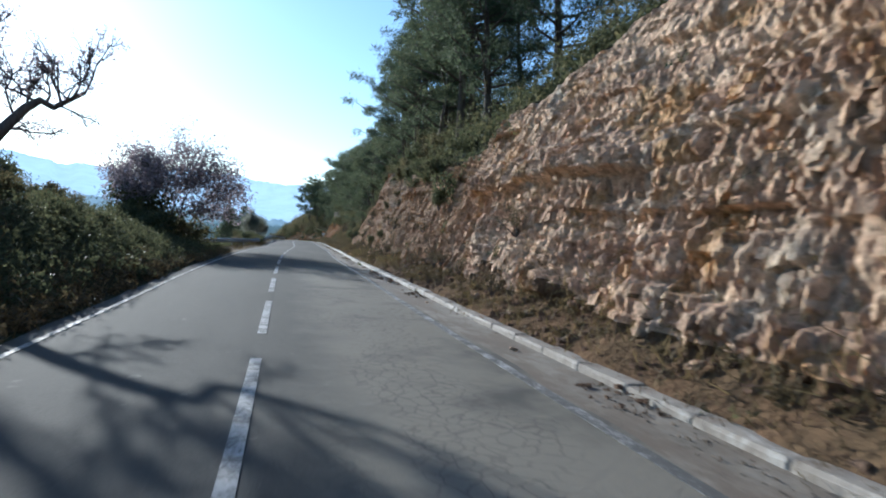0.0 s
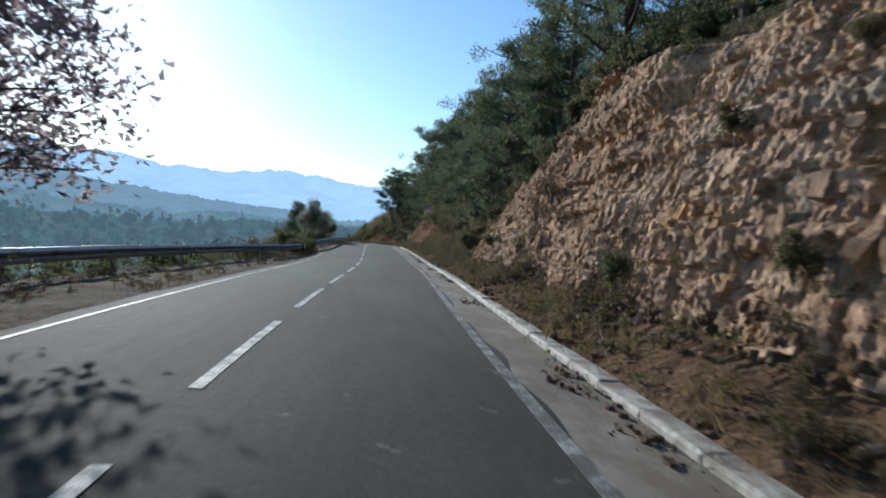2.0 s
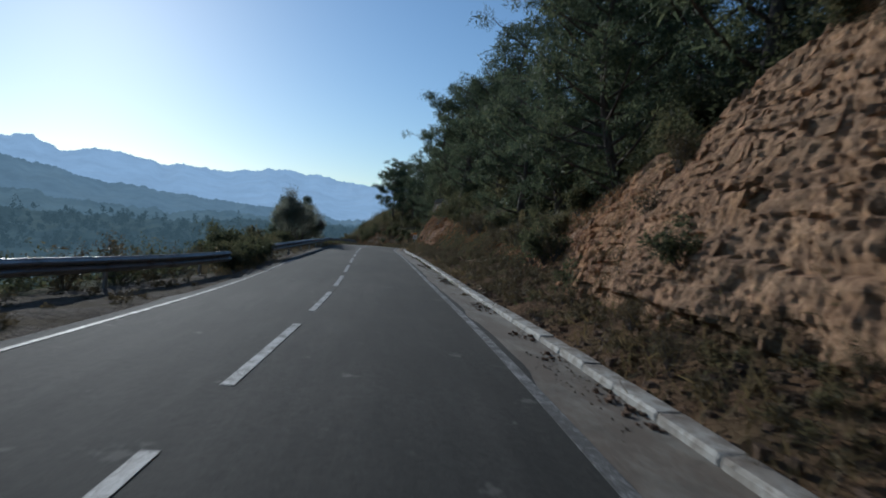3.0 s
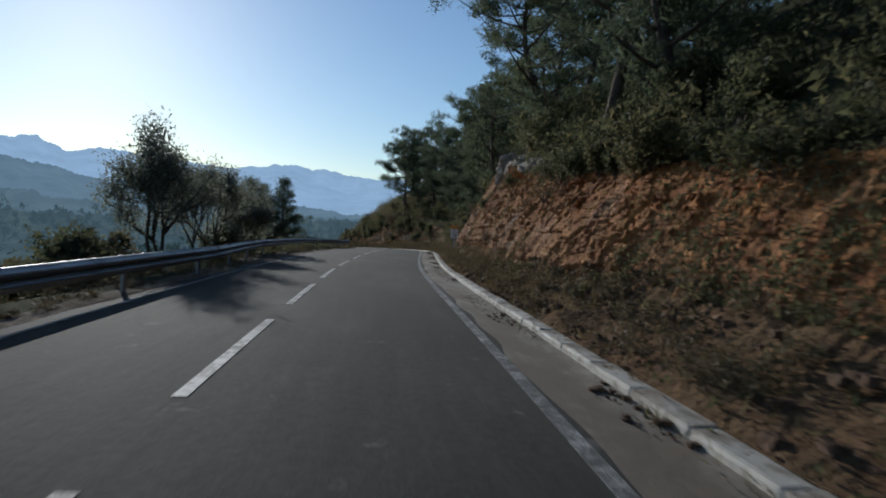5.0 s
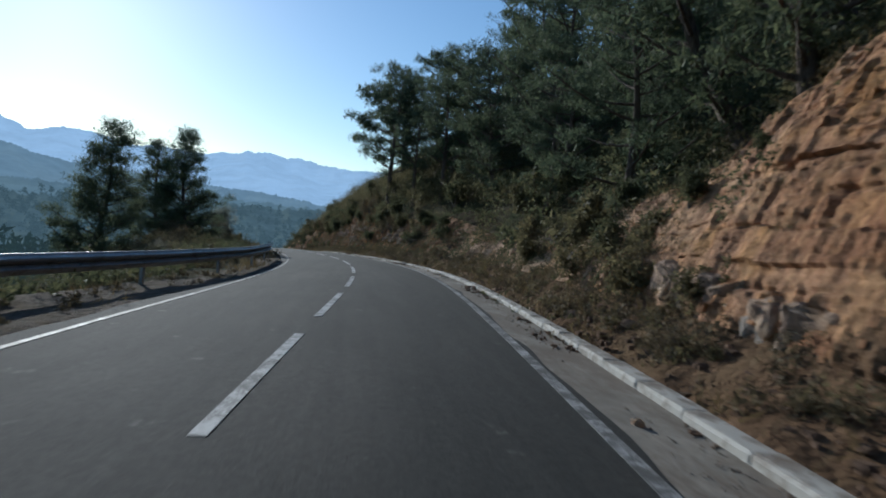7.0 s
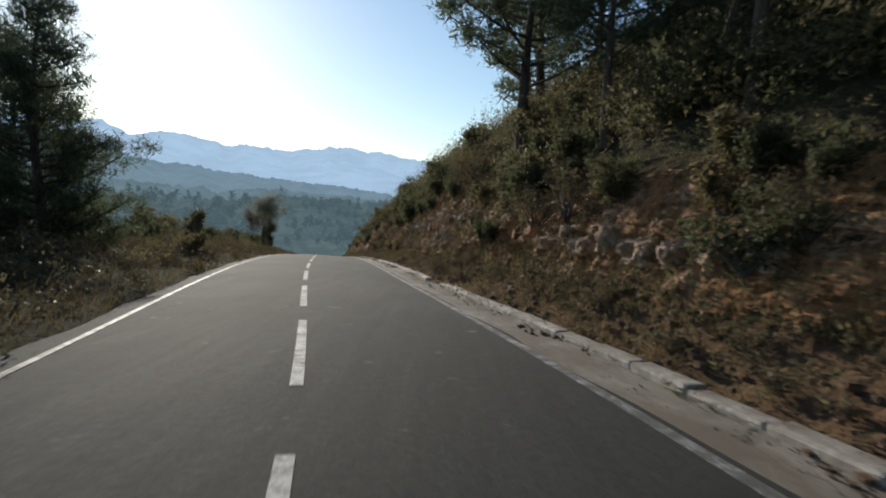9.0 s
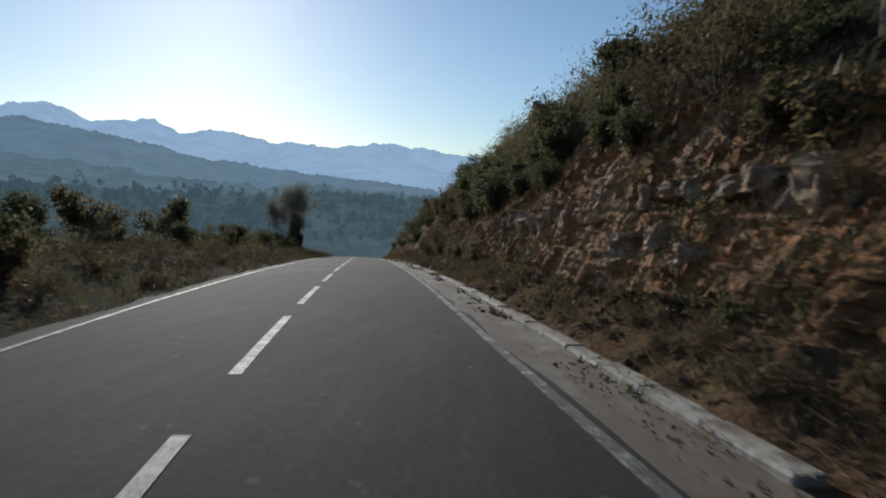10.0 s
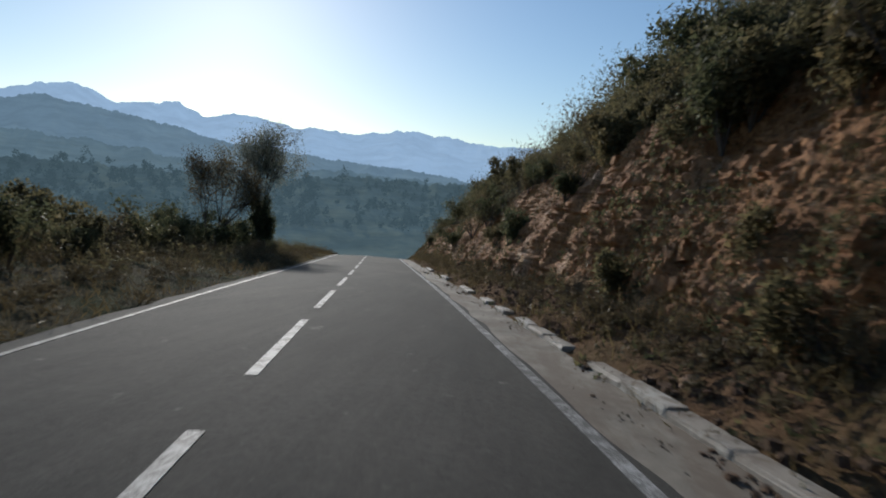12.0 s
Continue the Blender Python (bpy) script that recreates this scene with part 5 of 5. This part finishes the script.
thicket("undergrowth", 51, 900, (8, 160), lambda s_, r: top_of(s_) - 0.1 + r.random(len(s_)) ** 2.2 * 5, 1.2, SHRUBLEAF, "dark evergreen undergrowth between the pines", 60, 0.095, lift=0.3)
thicket("undergrowth", 58, 260, (8, 146), lambda s_, r: top_of(s_) + 0.5 + r.random(len(s_)) ** 1.4 * 5, 2.4, SHRUBLEAF, "tall dark evergreen scrub between the pines", 110, 0.13)
thicket("undergrowth", 49, 60, (99, 112), lambda s_, r: top_of(s_) + 0.6 + r.random(len(s_)) * 2.5, 1.8, SHRUBLEAF, "dark scrub over the grey blocks", 130, 0.09)
thicket("undergrowth", 67, 300, (2, 66), lambda s_, r: 4.0 + r.random(len(s_)) ** 0.8 * (toe(s_) + 0.1 - 4.0), 0.22, DRYLEAF, "dry brown brush along the foot of the cut", 34, 0.055, True)
thicket("undergrowth", 73, 1300, (62, 250), lambda s_, r: 3.95 + r.random(len(s_)) ** 0.8 * (toe(s_) + 0.4 - 3.95), 0.34, DRYLEAF, "dry brown brush along the foot of the bank", 34, 0.06, True)
thicket("undergrowth", 68, 380, (30, 250), lambda s_, r: 4.0 + r.random(len(s_)) ** 0.7 * (toe(s_) + 0.3 - 4.0), 0.34, SCRUBLEAF, "olive green brush along the foot of the cut", 40, 0.05, True)
thicket("undergrowth", 69, 280, (16, 62), lambda s_, r: top_of(s_) + 0.4 + r.random(len(s_)) * 3.2, 1.4, SHRUBLEAF, "dark scrub along the top of the cut", 70, 0.10, lift=0.2)
thicket("undergrowth", 52, 700, (140, 250), lambda s_, r: top_of(s_) - 0.2 + r.random(len(s_)) ** 1.3 * 8, 1.2, SCRUBLEAF, "olive scrub covering the steep bank", 70, 0.085)
thicket("undergrowth", 59, 380, (142, 250), lambda s_, r: top_of(s_) + 0.5 + r.random(len(s_)) * 6, 2.3, SCRUBLEAF, "tall olive scrub covering the steep bank", 170, 0.10)
thicket("undergrowth", 53, 420, (120, 250), lambda s_, r: top_of(s_) - 0.5 + r.random(len(s_)) ** 1.5 * 6, 1.0, DRYLEAF, "dry brown scrub covering the steep bank", 60, 0.09)
thicket("undergrowth", 54, 700, (0, 40), lambda s_, r: -(3.1 + r.random(len(s_)) * 3.2), 0.75, SHRUBLEAF, "dark bushes crowding the roadside bank", 44, 0.08)
thicket("undergrowth", 64, 300, (8, 42), lambda s_, r: -(6.2 + r.random(len(s_)) * 6), 1.0, SHRUBLEAF, "tall dark bushes on the roadside bank", 70, 0.11)
thicket("undergrowth", 65, 280, (37, 76), lambda s_, r: -(5.0 + r.random(len(s_)) * 5), 0.9, SHRUBLEAF, "scrub below the guard rail", 40, 0.11)
thicket("undergrowth", 60, 220, (2, 39), lambda s_, r: -(2.75 + r.random(len(s_)) * 0.9), 0.5, DRYLEAF, "low dry plants spilling over the road's edge", 40, 0.08)
thicket("undergrowth", 55, 700, (138, 250), lambda s_, r: -(3.8 + r.random(len(s_)) ** 0.9 * 14), 1.0, SCRUBLEAF, "low olive scrub on the valley side", 60, 0.075)
thicket("undergrowth", 56, 1000, (138, 250), lambda s_, r: -(2.85 + r.random(len(s_)) * 8), 0.6, DRYLEAF, "low dry scrub on the valley side", 50, 0.065)
thicket("undergrowth", 70, 220, (112, 142), lambda s_, r: -(4.0 + r.random(len(s_)) * 5), 0.9, SHRUBLEAF, "dark scrub below the guard rail", 50, 0.09)
thicket("undergrowth", 66, 500, (40, 140), lambda s_, r: -(2.95 + r.random(len(s_)) * 2.2), 0.24, DRYLEAF, "low dry plants on the stony verge", 26, 0.05)
thicket("undergrowth", 57, 450, (60, 140), lambda s_, r: -(4.6 + r.random(len(s_)) * 9), 1.2, SHRUBLEAF, "scrub on the drop below the road", 40, 0.11)


def brush(seed, n, mat, green, label):
    """Brush rooted on the ledges of the cut."""
    rng = np.random.default_rng(seed)
    idx = rng.integers(0, S2.size, n)
    s_, z_, fr = S2.ravel()[idx], Z2.ravel()[idx], (Z2 / np.maximum(hc, 0.5)).ravel()[idx]
    want = np.interp(s_, [-14, 5, 58, 64, 70, 84, 90, 116, 121, 160, 166, 250], [0.0, 0.0, 0.08, 0.35, 0.66, 0.62, 0.12, 0.08, 0.6, 0.58, 0.48, 0.5])
    foot = np.interp(fr, [0.0, 0.12, 0.3, 0.55, 0.8, 1.0], [0.55, 0.6, 0.42, 0.0, 0.1, 0.6])
    mask = fbm(np.stack([s_ * 0.7, z_ * 0.9, s_ * 0], -1), 4, seed) * 0.45 + 0.5
    ok = mask < np.clip(want + foot * (0.34 if not green else 0.2) - (0.1 if green else 0), 0, 0.95)
    v, f = blades(P2[idx][ok] + [-0.04, 0, 0.04], 0.13 if not green else 0.075, 5, rng, 0.045 if not green else 0.26, 0.9)
    return tagged(new("brush", mesh_np("brush", v, f, [mat])), label, "brush", kind="stuff")


brush(61, 52000, DRYLEAF, False, "dry brown brush on the ledges of the rock cut")
brush(62, 40000, SHRUBLEAF, True, "green brush on the ledges of the rock cut")
brush(63, 26000, DRYGRASS, False, "dry grass on the ledges of the rock cut")


# ------------------------------------------------------------------ boulders in the cut
def boulder(seed, size, at, label, mat=None, square=0.8):
    """A weathered block of pebbly rock: flattened sides, knocked-off corners, pebbles standing proud."""
    bm = bmesh.new()
    bmesh.ops.create_icosphere(bm, subdivisions=5 if max(size) > 0.6 else 4, radius=1.0)
    v = np.array([q.co[:] for q in bm.verts])
    sz = np.array(size)
    r_ = 1 + 0.30 * (square / 0.8) ** 2 * fbm(v * 1.4 + seed, 4, seed)
    v = np.sign(v) * np.abs(v) ** square * r_[:, None] * sz
    n_ = v / np.linalg.norm(v, axis=1, keepdims=True)
    q1, q2, qid, qt = cells(np.stack([v[:, 0] / 0.3 + v[:, 1] / 0.34, v[:, 2] / 0.3 + v[:, 1] * 0.8], -1), seed)
    p1, p2, pid, pt = cells(np.stack([v[:, 0] / 0.1 + v[:, 1] / 0.11, v[:, 2] / 0.1 + v[:, 1] * 3], -1), seed + 5)
    v = v + n_ * (0.12 * (qid - 0.5) + 0.14 * qt + 0.06 * (pid - 0.5) - 0.05 * p1 + 0.05 * fbm(v * 5, 3, seed))[:, None]
    for q, c in zip(bm.verts, v):
        q.co = c
    ob = tagged(new("boulder", bm_mesh("boulder", bm, [mat or GREYROCK])), label, "boulder")
    ob.matrix_basis = Matrix.Translation(Vector(at)) @ Matrix.Rotation(0.25 * math.sin(seed * 2.1), 4, "Z") @ Matrix.Rotation(0.2 * math.sin(seed), 4, "X")
    return ob


boulder(71, (0.85, 0.95, 0.8), rp(107.4, 7.05, 4.35), "grey conglomerate block overhanging the red cut")
boulder(72, (0.8, 1.7, 0.5), rp(105.0, 7.25, 4.2), "grey conglomerate slab overhanging the red cut")
boulder(70, (0.7, 1.4, 0.42), rp(101.9, 7.3, 3.85), "grey conglomerate slab overhanging the red cut")
boulder(69, (0.3, 0.3, 0.5), rp(107.7, 6.35, 3.75), "pale upright stone under the overhanging block")
boulder(73, (0.55, 0.9, 0.8), rp(127.5, 6.15, 0.95), "dark weathered rock outcrop on the bank")
boulder(74, (0.5, 0.8, 0.6), rp(124.5, 5.75, 0.75), "grey rock ledge on the bank")
boulder(75, (0.5, 0.8, 0.45), rp(121.5, 6.0, 0.6), "grey rock ledge on the bank")
boulder(76, (0.4, 0.6, 0.35), rp(116.0, 5.25, 0.6), "grey rock ledge beside the sign")


def face_at(s_, h_):
    """Offset of the face of the cut at a height over the road."""
    q = np.clip((h_ - 0.5) / (crest(s_) - 0.5), 0, 1)
    return float(toe(s_) + run_in(s_) * q ** 1.15)


rb = random.Random(31)
for s0, s1, h_, n_ in ((144.8, 151.5, 1.35, 9), (159.0, 163.4, 2.05, 6), (160.5, 163.0, 1.35, 3), (166.2, 172.6, 1.9, 8)):
    for j in range(n_):
        s_ = s0 + (s1 - s0) * (j + rb.uniform(0.2, 0.8)) / n_
        z_ = h_ + rb.uniform(-0.15, 0.15)
        boulder(120 + j + int(s0), (rb.uniform(0.22, 0.34), rb.uniform(0.18, 0.36), rb.uniform(0.14, 0.3)), rp(s_, face_at(s_, z_) + 0.1, z_), "squared tan rock block in a ledge of the bank", TANROCK, 0.45)

rb = random.Random(12)
for j in range(22):
    s_ = 101.0 + j * 0.85 + rb.uniform(-0.12, 0.12)
    h_ = np.interp(s_, [101, 112, 119], [0.28, 0.5, 0.95])
    boulder(80 + j, (0.36, rb.uniform(0.28, 0.46), rb.uniform(0.2, 0.36)), rp(s_, float(toe(s_)) + 0.2 + 0.3 * max(0, h_ - 0.3), h_), "squared grey-tan rock block along the foot of the red cut", TANROCK, 0.42)

# ------------------------------------------------------------------ grass, grit and stones
def grass(seed, n, side):
    rng = np.random.default_rng(seed)
    s_ = rng.uniform(-5, 235, n)
    if side > 0:
        o_ = WR + GUT + KERB + 0.05 + rng.random(n) ** 1.3 * 1.3
        z_ = 0.6 * np.clip((o_ - 3.74) / (toe(s_) - 3.74), 0, 1.3) ** 1.3 - 0.04
        p = rp(s_, o_, z_)
    else:
        o_ = -(WL + 0.45 + rng.random(n) ** 1.6 * 5.5)
        p = rp(s_, o_, 0)
        p[:, 2] = ground_z(p[:, 0], p[:, 1])
    keep = fbm(np.stack([s_ * 0.35, o_ * 0.6, o_ * 0], -1), 3, seed) > (-0.1 if side > 0 else np.interp(s_, [36, 44, 136, 142], [0.25, 0.35, 0.35, -0.4]))
    v, f = blades(p[keep], 0.26, 4, rng, 0.035, 1.6)
    return tagged(new("dry_grass", mesh_np("dry_grass", v, f, [DRYGRASS])), "dry yellow-brown roadside grass", "grass", kind="stuff")


grass(1, 9000, 1)
grass(2, 13000, -1)


def stone_mesh(seed):
    bm = bmesh.new()
    bmesh.ops.create_icosphere(bm, subdivisions=1, radius=1.0)
    rv = random.Random(seed)
    ax = [rv.uniform(0.6, 1.2) for _ in range(3)]
    for q in bm.verts:
        q.co = Vector((q.co.x * ax[0], q.co.y * ax[1], q.co.z * ax[2] * 0.75)) * rv.uniform(0.75, 1.15)
    return bm_mesh("fallen_stone", bm, [ROCK])


stones = [stone_mesh(k) for k in range(6)]
rs = random.Random(9)
for j in range(170):
    s_ = rs.uniform(7, 212)
    o_ = rs.uniform(WR + GUT + KERB + 0.05, float(toe(s_)) + 0.1) if rs.random() < 0.8 else rs.uniform(WR + 0.35, WR + GUT - 0.05)
    onapron = o_ > WR + GUT + KERB
    z_ = 0.6 * max(0, (o_ - 3.74) / (float(toe(s_)) - 3.74)) ** 1.3 if onapron else -0.02
    r_ = rs.uniform(0.04, 0.13) * (1 if onapron else 0.55)
    ob = tagged(new("fallen_stone", rs.choice(stones)), "loose fallen stone at the foot of the rock cut", "stone", group="fallen stones")
    ob.matrix_basis = Matrix.Translation(Vector(rp(s_, o_, z_ + r_ * 0.2))) @ Euler((rs.uniform(-0.4, 0.4), rs.uniform(-0.4, 0.4), rs.uniform(0, 6))).to_matrix().to_4x4() @ Matrix.Scale(r_, 4)


def grit(seed, n):
    """Small chips of rock and soil on the gutter and the foot of the bank."""
    rng = np.random.default_rng(seed)
    s_ = rng.uniform(4, 215, n)
    o_ = WR + 0.15 + rng.random(n) ** 0.7 * (GUT - 0.15)
    keep = fbm(np.stack([s_ * 0.5, o_ * 1.5, o_ * 0], -1), 3, 7) > 0.05
    p = rp(s_, o_, -0.015)[keep]
    m = len(p)
    r = rng.uniform(0.006, 0.02, (m, 1, 1))
    tet = np.array([[1, 0, -0.3], [-0.6, 0.9, -0.3], [-0.6, -0.9, -0.3], [0, 0, 0.9]])
    v = p[:, None] + tet[None] * r * rng.uniform(0.6, 1.3, (m, 4, 3))
    f = np.array([[0, 1, 3], [1, 2, 3], [2, 0, 3]])[None] + np.arange(m)[:, None, None] * 4
    return tagged(new("grit", mesh_np("grit", v, f.reshape(-1, 3), [GRAVEL])), "brown grit and chips lying in the gutter", "grit", kind="stuff")



grit(3, 9000)


def rubble(seed, n, srange):
    """Crumbled soil and small stones heaped along the foot of the cut."""
    rng = np.random.default_rng(seed)
    s_ = rng.uniform(*srange, n)
    o_ = 3.78 + rng.random(n) * (toe(s_) + 0.35 - 3.78)
    p = rp(s_, o_, 0)
    p[:, 2] = apron_z(s_, o_) + 0.01
    r = (0.012 + 0.055 * rng.random(n) ** 4)[:, None, None]
    corner = np.array([[x, y, z] for x in (-1, 1) for y in (-1, 1) for z in (-1, 1)], float)
    v = p[:, None] + corner[None] * r * rng.uniform(0.5, 1.2, (n, 8, 3)) * [1, 1.2, 0.8]
    fq = np.array([[0, 1, 3, 2], [4, 6, 7, 5], [0, 4, 5, 1], [2, 3, 7, 6], [0, 2, 6, 4], [1, 5, 7, 3]])
    f = (fq[None] + np.arange(n)[:, None, None] * 8).reshape(-1, 4)
    return tagged(new("rubble", mesh_np("rubble", v.reshape(-1, 3), f, [RUBBLE])), "crumbled brown soil and stones at the foot of the cut", "rubble", kind="stuff")


rubble(8, 9000, (4, 210))


def debris(seed, n):
    """Heaps of fallen soil and stones in the gutter against the kerb."""
    rng = np.random.default_rng(seed)
    s_ = rng.uniform(8, 205, n)
    d_ = rng.random(n) ** 1.6
    heap = fbm(np.stack([s_ * 0.55, s_ * 0, s_ * 0], -1), 2, seed) - 0.34 - 0.6 * d_
    ok = heap > 0
    s_, d_, heap = s_[ok], d_[ok], heap[ok]
    n = len(s_)
    p = rp(s_, WR + GUT - 0.03 - d_ * 0.5, -0.015 + 0.07 * heap * rng.random(n))
    r = (0.008 + 0.034 * rng.random(n) ** 5)[:, None, None]
    corner = np.array([[x, y, z] for x in (-1, 1) for y in (-1, 1) for z in (-1, 1)], float)
    v = p[:, None] + corner[None] * r * rng.uniform(0.5, 1.2, (n, 8, 3)) * [1, 1.2, 0.8]
    fq = np.array([[0, 1, 3, 2], [4, 6, 7, 5], [0, 4, 5, 1], [2, 3, 7, 6], [0, 2, 6, 4], [1, 5, 7, 3]])
    f = (fq[None] + np.arange(n)[:, None, None] * 8).reshape(-1, 4)
    return tagged(new("gutter_debris", mesh_np("gutter_debris", v.reshape(-1, 3), f, [RUBBLE])), "reddish soil and stones heaped in the gutter", "debris", kind="stuff")


debris(18, 9000)
